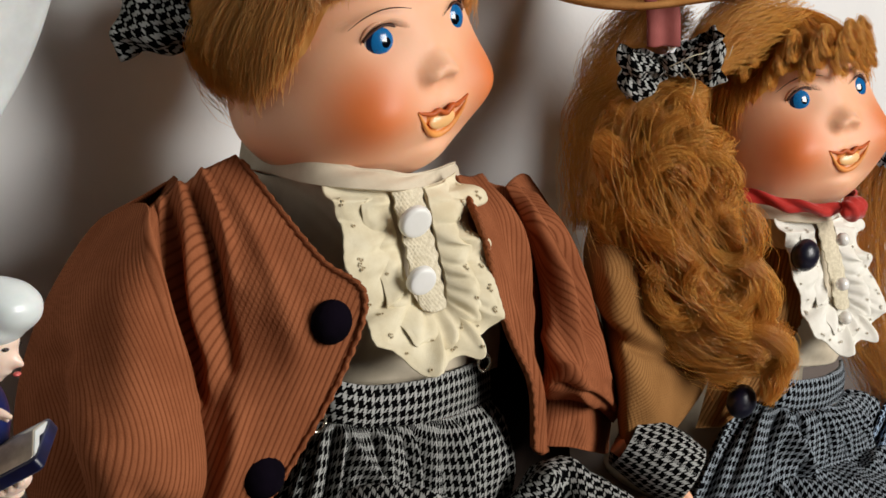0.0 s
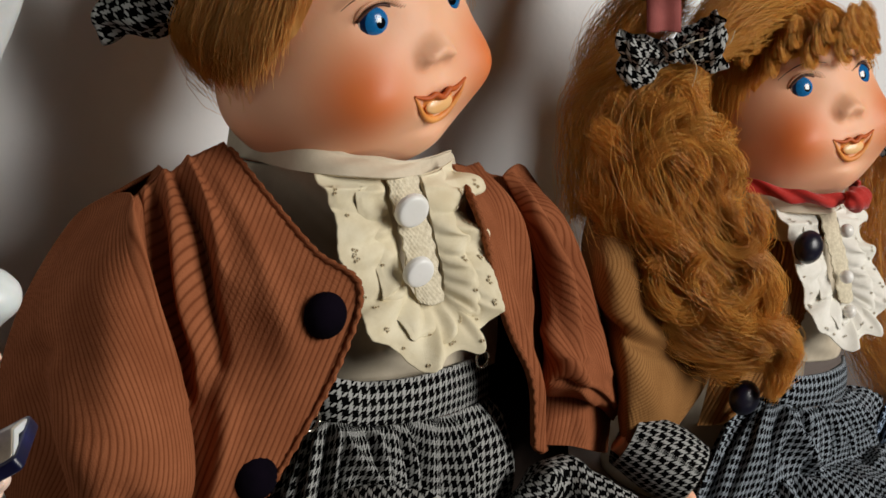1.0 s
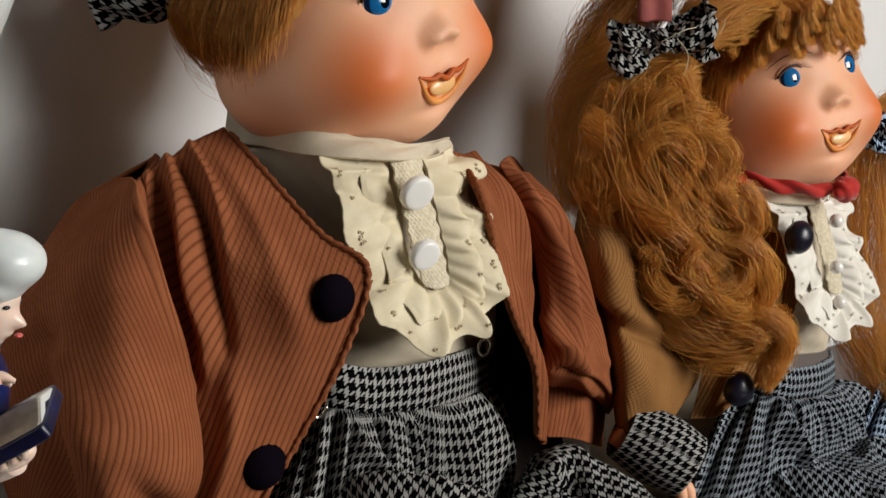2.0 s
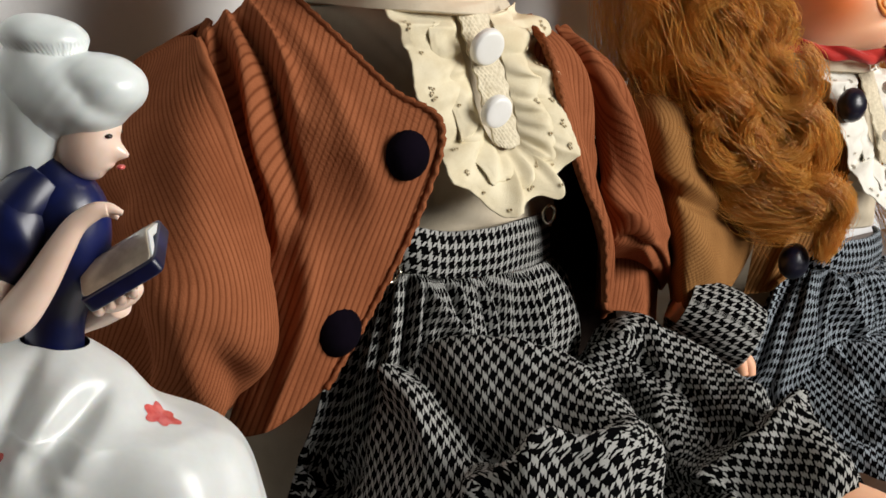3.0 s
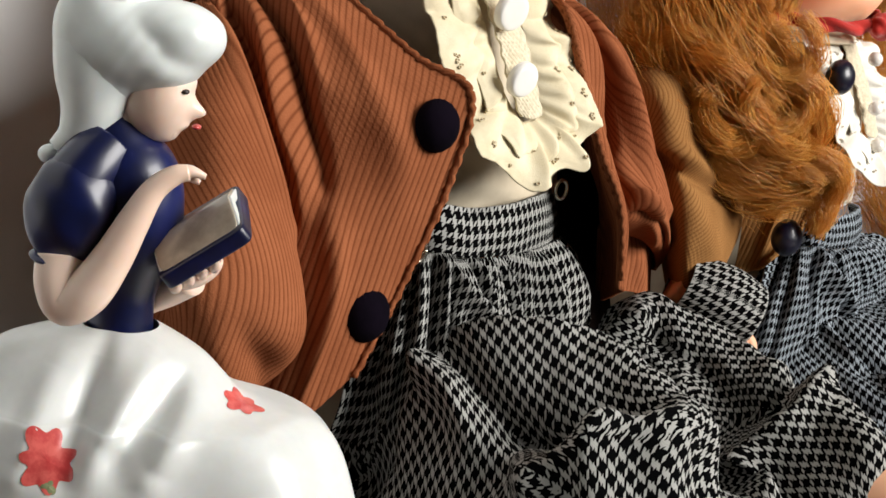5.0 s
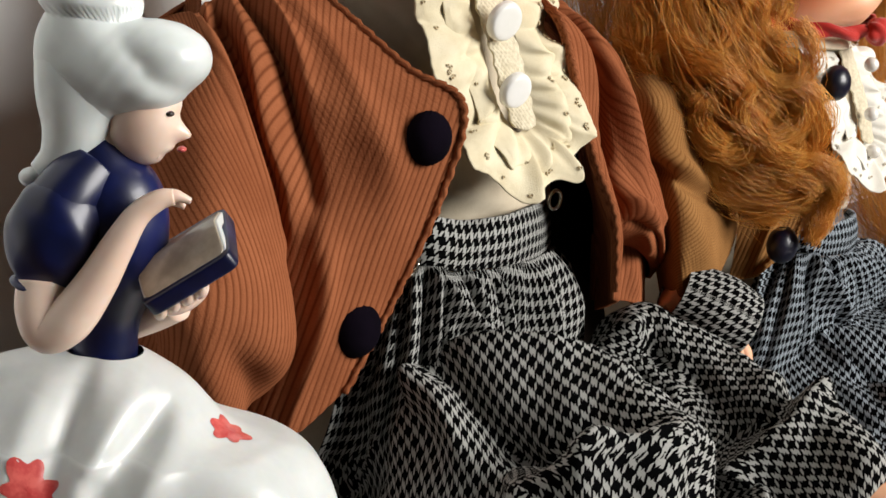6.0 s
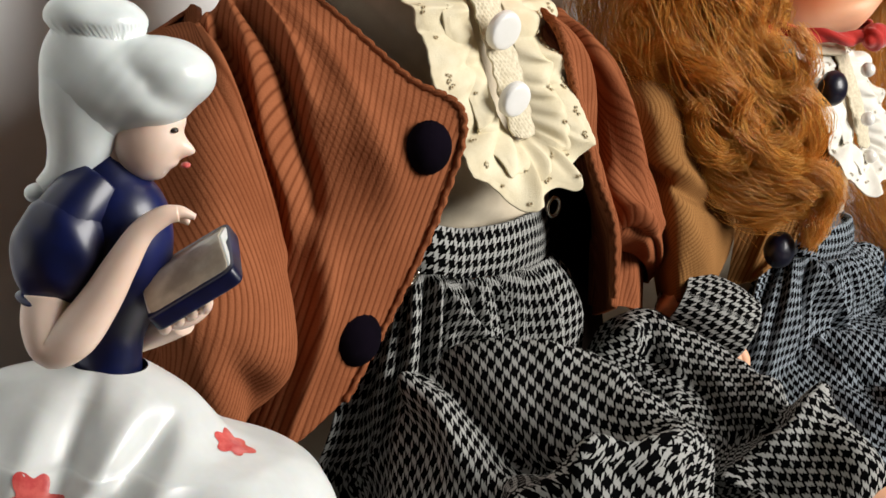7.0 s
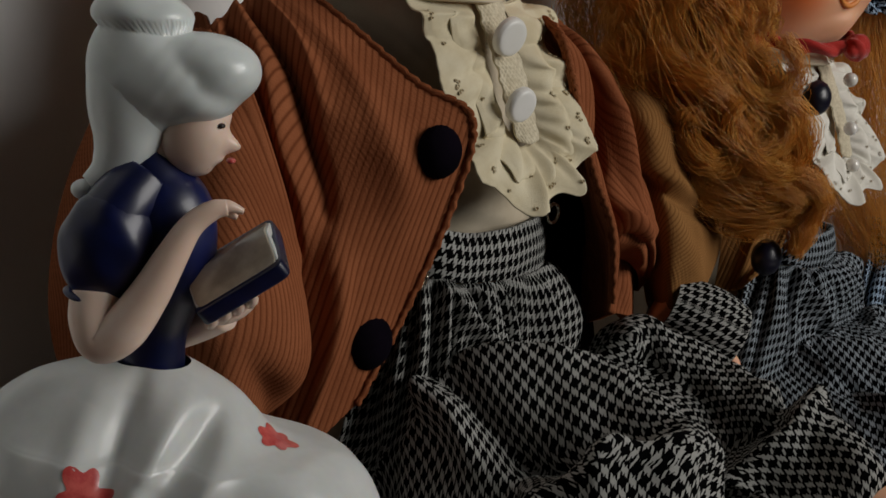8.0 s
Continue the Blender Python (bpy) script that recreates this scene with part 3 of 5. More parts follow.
def doll(name, label, at, turn, head, tilt, cheeks_at, arms=(), legs=()):
    """A porcelain doll: head, neck, stuffed body, arms and legs in one mesh; its origin is the head's middle."""
    pile = Pile()
    m = pose(0, 0, 0, *tilt)
    rot = np.array(m.to_3x3())
    v, f = blob((0, 0, 0), (0.0455, 0.0440, 0.0515), 160, 120, None, face_shape)
    pile.add(v @ rot.T, f, 0)

    def on_face(x, z, out=0.0):
        """A point on the front of the face."""
        y = -0.0440 * fullness(z) * np.sqrt(1 - (x / fullness(z) / 0.0455) ** 2 - (z / 0.0515) ** 2) - relief(x, z, False)
        return np.stack([x, y - out, z], -1)

    # the open mouth: bowed upper lip, round lower lip, the inside and the tongue
    a = np.linspace(-1, 1, 25)
    up = -0.0160 - 0.0030 * (1 - a**2) + 0.0012 * (np.exp(-((np.abs(a) - 0.28) / 0.13) ** 2)) - 0.0004 * np.exp(-((a / 0.1) ** 2))
    low = -0.0160 - 0.0118 * (1 - np.abs(a) ** 2.2)
    for z, rad, slot, out in ((up, 0.0004 + 0.0007 * (1 - a**2), 1, 0.0003), (low, 0.0004 + 0.0010 * (1 - a**2), 2, 0.0002)):
        tv, tf, _ = tube(on_face(a * 0.0132, z, out) @ rot.T, rad, 50, 12)
        pile.add(tv, tf, slot)
    inside = np.array([on_face(a * 0.0130, up + (low - up) * k, 0.0006 - 0.0022 * np.sin(np.pi * k)) for k in np.linspace(0, 1, 12)])
    pile.add(inside.reshape(-1, 3) @ rot.T, grid_faces(12, 25), 2)
    tongue, tf = blob(tuple(on_face(np.array(0.0), np.array(-0.0222), -0.0012)), (0.0068, 0.0016, 0.0032), 28, 18)
    pile.add(tongue @ rot.T, tf, 3)
    for side in (-1, 1):
        eye = np.array((side * 0.0180, -0.0318, 0.0100))
        ball_part(pile, eye @ rot.T, 0.0080, m @ pose(0, 0, 0, -2, 0, -6), (4, 5, 6, 7))
        w = np.linspace(0, 2 * np.pi, 30)
        lid = np.stack([eye[0] + 0.0079 * np.cos(w), -0.0372 + 0.0016 * np.cos(w) * side + 0.0016 * np.cos(w) ** 2, eye[2] + 0.0072 * np.sin(w)], -1)
        tv, tf, _ = tube(lid @ rot.T, np.full(30, 0.0008), 60, 10)
        pile.add(tv, tf, 0)
        for k, (lift, rad) in enumerate(((0.0062, 0.00062), (-0.0058, 0.00024))):
            a = np.linspace(-1, 1, 9)
            line = np.stack([eye[0] + a * 0.0078, -0.0386 + 0.0018 * a * side + 0.0018 * a**2, eye[2] + lift * (1 - a**2 * 0.75)], -1)
            tv, tf, _ = tube(line @ rot.T, np.full(9, rad), 16, 6)
            pile.add(tv, tf, 8)
        for a in np.linspace(-0.95, 0.95, 22):
            root = np.array((eye[0] + a * 0.0078, -0.0386 + 0.0018 * a * side + 0.0018 * a * a, eye[2] + 0.0064 * (1 - a * a * 0.75)))
            tip = root + np.array((a * 0.0022, -0.0030, 0.0022))
            tv, tf, _ = tube(np.array((root, (root + tip) / 2 + (0, -0.0004, -0.0004), tip)) @ rot.T, (0.00020, 0.00015, 0.00005), 5, 4)
            pile.add(tv, tf, 8)
        a = np.linspace(0, 1, 8)
        brow = np.stack([side * (0.009 + 0.021 * a), -0.0436 + 0.011 * a**1.6, 0.0205 + 0.0062 * np.sin(a * 2.4) - 0.0085 * a], -1)
        tv, tf, _ = tube(brow @ rot.T, 0.0005 * np.sin(np.linspace(0.25, 3.0, 8)) + 0.0001, 16, 6, 0.4)
        pile.add(tv, tf, 8)
        ear, ef = blob((side * 0.0425, 0.004, -0.004), (0.0035, 0.007, 0.010), 16, 12)
        pile.add(ear @ rot.T, ef, 0)
    base = Vector(head)
    down = np.array((at[0] - base.x, at[1] - base.y, -base.z))
    tv, tf, _ = tube(np.array(((0, 0.012, -0.02), (0.004, 0.018, -0.045), (0.008, 0.024, -0.075))), (0.024, 0.022, 0.028), 12, 24)
    pile.add(tv, tf, 0)
    body = np.array(((0.010, 0.030, -0.050), (0.014, 0.026, -0.075), (0.018, 0.020, -0.105), (0.018, 0.020, -0.140), (0.018, 0.020, -0.185), (0.018, 0.020, -base.z)))
    tv, tf, _ = tube(body, (0.018, 0.040, 0.047, 0.048, 0.055, 0.050), 30, 40)
    pile.add(tv, tf, 9)
    for path, rad in list(arms) + list(legs):
        tv, tf, _ = tube(np.array(path) - np.array(head), rad, 26, 22)
        pile.add(tv, tf, 0)
    local = [(tuple(np.array(c) @ rot.T), r) for c, r in cheeks_at]
    ob = part(name, pile.mesh(name), [skin(name + "_porcelain", local), LIP, MOUTH, TEETH, EYEWHITE, IRISRIM, IRIS, PUPIL, LASH, CREAM])
    ob.location = head
    return tagged(ob, label, "doll", "dolls on the shelf")


CHEEKS = (((-0.031, -0.040, -0.013), 0.030), ((0.031, -0.040, -0.013), 0.030))
HEAD_A, TILT_A = (-0.0013, -0.1015, 0.2311), (-4.1, -16.3, 0.9)
HEAD_B, TILT_B = (0.2950, -0.1244, 0.2128), (-11.9, -14.7, -17.8)
STEP = np.array((0.288, -0.020, -0.022))       # from the first doll to the second
doll("doll", "porcelain doll with rouged cheeks, blue glass eyes and open mouth", HEAD_A[:2], 0, HEAD_A, TILT_A, CHEEKS,
     arms=[(((-0.085, -0.088, 0.13), (-0.088, -0.095, 0.09), (-0.086, -0.100, 0.06)), (0.010, 0.010, 0.008))],
     legs=[(((-0.034, -0.185, 0.014), (-0.040, -0.24, 0.014), (-0.045, -0.33, 0.014), (-0.045, -0.40, 0.013)), (0.010, 0.012, 0.012, 0.011)),
           (((0.090, -0.12, 0.018), (0.089, -0.215, 0.018), (0.080, -0.272, 0.023), (0.08, -0.37, 0.016)), (0.012, 0.013, 0.0195, 0.012))])
doll("doll", "porcelain doll with ginger hair, blue glass eyes and open mouth", HEAD_B[:2], 0, HEAD_B, TILT_B, CHEEKS,
     arms=[(((0.166, -0.146, 0.062), (0.176, -0.160, 0.052), (0.182, -0.169, 0.045)), (0.007, 0.006, 0.005))]
     + [(((0.181, -0.168, 0.046), (0.181 + 0.003 * k, -0.174 - 0.002 * k, 0.041), (0.181 + 0.003 * k, -0.177 - 0.002 * k, 0.035)), (0.0034, 0.0032, 0.0024)) for k in range(2)])


# ---------------------------------------------------------------- wigs
def cap_paths(count, rng, size, hairline, flare, centre_part=0.0):
    """Fibres that run over the head from the crown down to a hairline(phi), in the head's own axes."""
    phi = rng.uniform(-np.pi, np.pi, count)
    end = hairline(phi) + rng.normal(0, 0.03, count) - rng.exponential(0.05, count) * (np.abs(phi) > 1.1)
    k = np.linspace(0, 1, 12)
    el = np.pi / 2 - 0.03 + (end - np.pi / 2 + 0.03)[:, None] * k
    az = phi[:, None] * (0.66 + 0.42 * k)[None]
    grow = 1 + (rng.uniform(-0.06, 0.02, count) + 0.022 * np.sin(phi * 17 + 2 * np.sin(phi * 7)))[:, None] * np.minimum(1, k * 3) + flare(phi)[:, None] * k**2
    d = np.stack([np.sin(az) * np.cos(el), -np.cos(az) * np.cos(el), np.sin(el)], -1)
    grow = grow - 1.1 * np.maximum(flare(phi), 0)[:, None] * np.clip((k - 0.78) / 0.22, 0, 1) ** 1.6      # the ends tuck in
    return d * np.asarray(size) * grow[..., None] + wander((count, 12), 0.0009, 5, rng)


def wig(name, label, head, tilt, size, hairline, flare, material, count, extra=(), seed=3):
    rng = np.random.default_rng(seed)
    rot = np.array(pose(0, 0, 0, *tilt).to_3x3())
    t = thing(name, label, "wig", "doll wigs", head)
    az, k = np.meshgrid(np.linspace(-np.pi, np.pi, 160), np.linspace(0, 1, 40))
    el = np.pi / 2 + (hairline(az) - np.pi / 2) * k
    d = np.stack([np.sin(az) * np.cos(el), -np.cos(az) * np.cos(el), np.sin(el)], -1)
    shell = d * np.asarray(size) * (0.95 + 0.018 * np.sin(az * 17 + 2 * np.sin(az * 7)) * np.minimum(1, k * 3) + 0.006 * np.sin(az * 90) + flare(az) * (k**2 - 1.1 * np.clip((k - 0.78) / 0.22, 0, 1) ** 1.6))[..., None]
    part("cap", mesh_of("cap", shell.reshape(-1, 3) @ rot.T, grid_faces(40, 160)), material, t)
    v, f = strands(cap_paths(count, rng, size, hairline, flare), 0.00012, 0.00007)
    tagged(part("hair", mesh_of("hair", v @ rot.T, f), material, t), kind="stuff")
    if len(extra):
        pile = Pile()
        for paths in extra:
            v, f = strands(paths - np.array(head), 0.00012, 0.00007)
            pile.add(v, f)
        tagged(part("curl", pile.mesh("curl"), material, t, "loose wavy curls"), kind="stuff")
    return t


def lock(centres, radii, count, rng, curl=0.004, turns=3.0, steps=20, mess=0.0016):
    """A loose lock of wavy fibres round a path in metres."""
    c, r = spline(centres, steps), spline(np.asarray(radii, float)[:, None], steps)[:, 0]
    a, b = frames(c)
    ang, rad = rng.uniform(0, 2 * np.pi, count), np.sqrt(rng.uniform(0.05, 1, count))
    k = np.linspace(0, 1, steps)
    tw = ang[:, None] + rng.normal(0, 0.5, count)[:, None] * k
    off = (rad[:, None] * r)[..., None] * (np.cos(tw)[..., None] * a + np.sin(tw)[..., None] * b)
    ph, tn = rng.uniform(0, 6.28) + (rng.normal(0, 1.3, count) + 0.8 * np.sin(3 * ang))[:, None], turns * rng.uniform(0.88, 1.12, count)[:, None]
    amp = curl * rng.uniform(0.3, 1.2, count)[:, None] * np.minimum(1, k * 3)
    wave = (amp * np.sin(ph + 6.28 * tn * k))[..., None] * a + (amp * np.cos(ph + 6.28 * tn * k))[..., None] * b
    return c + off + wave + wander((count, steps), mess, 7, rng)


def bob_line(phi):
    a = np.abs(phi)
    return np.interp(a, (0, 0.55, 0.92, 1.12, 1.4, np.pi), (0.66, 0.62, 0.50, 0.20, -0.06, -0.14))


def bob_flare(phi):
    return np.interp(np.abs(phi), (0, 0.8, 1.4, 2.2, np.pi), (0.00, 0.00, 0.05, 0.24, 0.20))


wig("doll_wig", "short honey-blonde doll wig brushed smooth", HEAD_A, TILT_A, (0.0510, 0.058, 0.057), bob_line, bob_flare, BLONDE, 12500)

rng = np.random.default_rng(8)
TAIL = np.array(((0.214, -0.116, 0.226), (0.195, -0.117, 0.203), (0.192, -0.128, 0.170), (0.202, -0.146, 0.135), (0.216, -0.162, 0.110), (0.222, -0.170, 0.098)))
tail = [lock(TAIL, (0.006, 0.022, 0.031, 0.026, 0.014, 0.006), 3200, rng, 0.0075, 2.2, 24, 0.0016),
        lock(np.array(((0.250, -0.075, 0.256), (0.222, -0.074, 0.240), (0.206, -0.078, 0.200), (0.198, -0.090, 0.150))), (0.014, 0.016, 0.018, 0.016), 900, rng, 0.004, 2.0, 20, 0.002),
        lock(np.array(((0.280, -0.116, 0.262), (0.245, -0.122, 0.256), (0.222, -0.120, 0.244), (0.212, -0.117, 0.228))), (0.020, 0.018, 0.013, 0.006), 1100, rng, 0.0015, 1.0)]
LINE, ACROSS, TOWARD = spline(TAIL, 60), np.array((0.676, -0.737, 0.0)), np.array((-0.70, -0.68, 0.20))
BULK = spline(np.array((0.010, 0.024, 0.033, 0.030, 0.022, 0.016))[:, None], 60)[:, 0]
for k in range(64):      # loose ringlets all over the tail, each turning its own way
    i0 = int(rng.uniform(4, 44))
    i1 = min(59, i0 + int(rng.uniform(10, 22)))
    c = LINE[i0:i1:2].copy()
    w, d = rng.uniform(-1, 1), rng.uniform(0.15, 1.0)
    c += BULK[i0:i1:2, None] * (w * ACROSS + d * np.sqrt(1 - 0.8 * w * w) * TOWARD)
    ph = rng.uniform(0, 6.28) + rng.choice((-1, 1)) * np.linspace(0, rng.uniform(4, 9), len(c))
    rad = rng.uniform(0.004, 0.011)
    c += rad * (np.cos(ph)[:, None] * ACROSS + np.sin(ph)[:, None] * (0.5 * TOWARD + np.array((0, 0, 0.6))))
    tail.append(lock(c, np.linspace(0.0058, 0.0040, len(c)), 150, rng, 0.0010, rng.uniform(0.5, 1.5), 20, 0.0012))
for k in range(14):      # open loops of hair lying on the front of the tail
    i0 = int(rng.uniform(14, 42))
    o = LINE[i0] + BULK[i0] * (rng.uniform(-0.8, 0.8) * ACROSS + rng.uniform(0.8, 1.1) * TOWARD)
    a0, turn = rng.uniform(0, 6.28), rng.choice((-1, 1)) * rng.uniform(3.2, 5.4)
    ph, rad = a0 + np.linspace(0, turn, 12), rng.uniform(0.008, 0.014)
    c = o + rad * (np.cos(ph)[:, None] * ACROSS + np.sin(ph)[:, None] * np.array((0.1, 0.1, 1.0))) + np.linspace(0.3, -0.8, 12)[:, None] * 0.008 * TOWARD
    tail.append(lock(c, np.linspace(0.0042, 0.0030, 12), 130, rng, 0.0008, 1.0, 22, 0.0012))
END = np.array(((0.226, -0.170, 0.122), (0.236, -0.178, 0.110), (0.238, -0.181, 0.096), (0.232, -0.180, 0.084)))
tail.append(lock(END, (0.006, 0.009, 0.008, 0.003), 420, rng, 0.0016, 1.5, 20, 0.0010))
tail.append(lock(TAIL, (0.008, 0.028, 0.040, 0.036, 0.022, 0.010), 260, rng, 0.010, 2.2, 26, 0.0024))
for k in range(16):
    phi = -1.0 + k * 0.125
    d = np.array((np.sin(phi) * 0.043, -np.cos(phi) * 0.044, 0.031 + 0.006 * np.sin(k * 2.1)))
    c = (np.array(pose(0, 0, 0, *TILT_B).to_3x3()) @ np.array((d * (1, 1, 1.25), d * 1.08, d * (1.12, 1.12, 0.75))).T).T + np.array(HEAD_B)
    ph = np.linspace(0, 6.28 * 1.6, 26)
    for j in range(70):
        r = 0.0052 + rng.normal(0, 0.0006)
        o = np.stack([np.cos(ph + phi) * r, 0.5 * np.sin(ph) * r, np.sin(ph) * r - ph * 0.0005], -1)
        if j == 0:
            ring = np.empty((70, 26, 3))
        ring[j] = c[1] + o + rng.normal(0, 0.0007, 3) + np.linspace(0, 1, 26)[:, None] * rng.normal(0, 0.0008, 3)
    tail.append(ring)


def long_line(phi):
    a = np.abs(phi)
    return np.interp(a, (0, 0.7, 1.1, 1.5, np.pi), (0.60, 0.50, 0.20, -0.35, -0.60))


wig("doll_wig", "long curly ginger doll wig gathered into a side tail", HEAD_B, TILT_B, (0.0475, 0.052, 0.054), long_line, bob_flare, GINGER, 3000, tail, 5)


rng = np.random.default_rng(21)
FAR = (TAIL - TAIL[0]) * np.array((1.0, 0.6, 1.25)) + TAIL[0] + np.array((0.196, -0.030, -0.010))
wig("doll_wig", "brown-ginger doll wig with a hanging curl", (HEAD_B[0] + 0.27, HEAD_B[1] - 0.02, HEAD_B[2] - 0.015), TILT_B, (0.0475, 0.052, 0.054), long_line, bob_flare, GINGER, 1200,
    [lock(FAR, (0.010, 0.022, 0.030, 0.030, 0.026, 0.018), 1100, rng, 0.0050, 2.5)], 6)


# ---------------------------------------------------------------- garments
def corduroy_bend(*folds):
    def bend(U, V, uv):
        return ribs(uv[..., 0]) + sum(1.45 * ridge(U, V, *f) for f in folds)
    return bend


def piping(parent, line, radius=0.0011, material=None):
    """A rolled seam along an edge, twisted like cord."""
    n = 150
    path = spline(line, n)
    a, b = frames(path)
    k = np.arange(n)
    path = path + 0.00025 * (np.sin(k * 1.3)[:, None] * a + np.cos(k * 1.3)[:, None] * b)
    v, f, uv = tube(path, radius * (1 + 0.16 * np.sin(k * 2.6)), n, 10)
    return part("piping", mesh_of("piping", v, f, uv), material or CORD, parent, "rolled corduroy edge")


def ball_button(parent, at, r, material, label):
    def fuzzy(d, p):
        h = np.sin(d[..., 0] * 19) * np.sin(d[..., 1] * 23) * np.sin(d[..., 2] * 21)
        return p * (1 + 0.02 * h)[..., None]
    v, f = blob(at, (r, r * 0.8, r), 40, 28, None, fuzzy)
    return part("button", mesh_of("button", v, f), material, parent, label)


def tube_sleeve(control, back, rows, cols):
    """A closed sleeve: the seen side by control points, the rest carried round behind it towards the wall."""
    c = np.asarray(control, float)
    behind = [np.concatenate([r, [r[-1] * 0.7 + r[0] * 0.3 + np.array(back), r[-1] * 0.3 + r[0] * 0.7 + np.array(back)]]) for r in c]
    return surface(behind, rows, cols, True)


def jacket_a():
    t = thing("corduroy_jacket", "rust-brown corduroy doll jacket worn open over a blouse", "jacket", "doll jackets", (0, 0, 0))
    mid = (0.015, -0.08, 0.12)
    p = surface(PANEL_A, 100, 320)
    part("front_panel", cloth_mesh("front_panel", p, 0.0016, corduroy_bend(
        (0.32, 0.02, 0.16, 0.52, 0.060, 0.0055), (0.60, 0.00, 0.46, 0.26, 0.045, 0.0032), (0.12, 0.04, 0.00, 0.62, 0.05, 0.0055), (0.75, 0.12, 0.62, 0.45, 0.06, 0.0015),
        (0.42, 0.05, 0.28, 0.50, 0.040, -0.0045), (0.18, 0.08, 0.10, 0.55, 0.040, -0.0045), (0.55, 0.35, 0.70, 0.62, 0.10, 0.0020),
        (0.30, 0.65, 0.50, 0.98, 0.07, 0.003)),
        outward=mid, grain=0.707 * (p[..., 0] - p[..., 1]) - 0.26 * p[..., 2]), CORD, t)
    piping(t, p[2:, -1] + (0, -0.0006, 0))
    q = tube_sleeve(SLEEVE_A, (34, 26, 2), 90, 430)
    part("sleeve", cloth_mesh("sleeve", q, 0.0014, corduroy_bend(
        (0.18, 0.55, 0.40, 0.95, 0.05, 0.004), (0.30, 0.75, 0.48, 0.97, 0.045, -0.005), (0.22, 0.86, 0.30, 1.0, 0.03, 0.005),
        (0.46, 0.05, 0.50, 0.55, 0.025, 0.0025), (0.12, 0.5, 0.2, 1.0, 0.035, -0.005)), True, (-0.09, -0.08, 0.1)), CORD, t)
    p = surface(PANEL_B, 100, 220)
    part("front_panel", cloth_mesh("front_panel", p, 0.0016, corduroy_bend(
        (0.45, 0.02, 0.62, 0.5, 0.08, 0.005), (0.75, 0.10, 0.80, 0.55, 0.07, -0.006), (0.25, 0.45, 0.40, 1.0, 0.07, 0.003)), outward=mid), CORD, t)
    piping(t, p[2:, 0] + (0, -0.0006, 0))
    q = tube_sleeve(SLEEVE_B, (34, 26, 0), 90, 330)
    part("sleeve", cloth_mesh("sleeve", q, 0.0014, corduroy_bend(
        (0.08, 0.02, 0.22, 0.66, 0.035, 0.0055), (0.20, 0.03, 0.30, 0.50, 0.030, -0.005), (0.28, 0.05, 0.36, 0.7, 0.03, 0.005), (0.42, 0.1, 0.44, 0.7, 0.03, 0.003), (0.05, 0.55, 0.30, 0.95, 0.04, 0.004), (0.1, 0.8, 0.40, 0.90, 0.03, -0.004)), True, (0.14, -0.09, 0.11)), CORD, t)
    q = tube_sleeve(CUFF_B, (28, 20, 0), 60, 260)
    part("cuff", cloth_mesh("cuff", q, 0.0014, corduroy_bend((0.2, 0.0, 0.25, 1.0, 0.05, 0.002)), True, (0.15, -0.1, 0.07)), CORD, t)
    back = np.array([[(x, -0.045 + 0.00018 * abs(x - 15) ** 1.4 - 0.02, z) for x in (-78, -40, 15, 70, 118)] for z in (172, 140, 100, 60)])
    back[..., 0] = np.array((-60, -30, 15, 70, 112))
    back[..., 1] = np.array((-88, -62, -45, -52, -100))
    part("back_panel", cloth_mesh("back_panel", surface(back, 40, 200), 0.0016, corduroy_bend()), CORD, t)
    part("gap_sheet", cloth_mesh("gap_sheet", surface(GAP_SHEET, 30, 30), 0.0012), GAPSHADE, t, "near-black sheet added for the shade between skirt and jacket")
    ball_button(t, (-0.0435, -0.1545, 0.1425), 0.0080, FELT, "black felt ball button")
    ball_button(t, (-0.0580, -0.1465, 0.0850), 0.0086, FELT, "black felt ball button")
    return t


jacket_a()


def eyelets(parent, p, spots, material):
    """Small stitched eyelets on lace: thread rings round discs painted as shaded holes."""
    n = normals(p)
    if n[..., 1].mean() > 0:
        n = -n
    r, c = p.shape[:2]
    rings, holes = Pile(), Pile()
    ang = np.linspace(0, 2 * np.pi, 10, endpoint=False)
    for u, v, s in spots:
        i, j = int(np.clip(v * (r - 1), 0, r - 1)), int(np.clip(u * (c - 1), 0, c - 1))
        o, w = p[i, j], n[i, j]
        a = np.cross(w, (0, 0, 1.0))
        a /= np.linalg.norm(a) + 1e-9
        b = np.cross(w, a)
        circle = o + 0.0005 * w + s * (np.cos(ang)[:, None] * a + np.sin(ang)[:, None] * b)
        tv, tf, _ = tube(np.concatenate([circle, circle[:1]]), np.full(11, s * 0.28), 20, 5, caps=False)
        rings.add(tv, tf)
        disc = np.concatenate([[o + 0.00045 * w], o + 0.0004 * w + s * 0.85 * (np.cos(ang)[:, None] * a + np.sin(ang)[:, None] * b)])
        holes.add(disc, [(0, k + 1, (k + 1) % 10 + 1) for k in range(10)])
    tagged(part("eyelet_stitching", rings.mesh("eyelet_stitching"), material, parent), kind="stuff")
    tagged(part("eyelet_hole_shade", holes.mesh("eyelet_hole_shade"), hole_shade, parent, "brownish discs painted as shade in the eyelet holes"), kind="stuff")


# brownish disc colour paints the shade inside the eyelet holes
hole_shade = cloth("eyelet_shade_cloth", (0.24, 0.16, 0.08), (0.36, 0.26, 0.14))


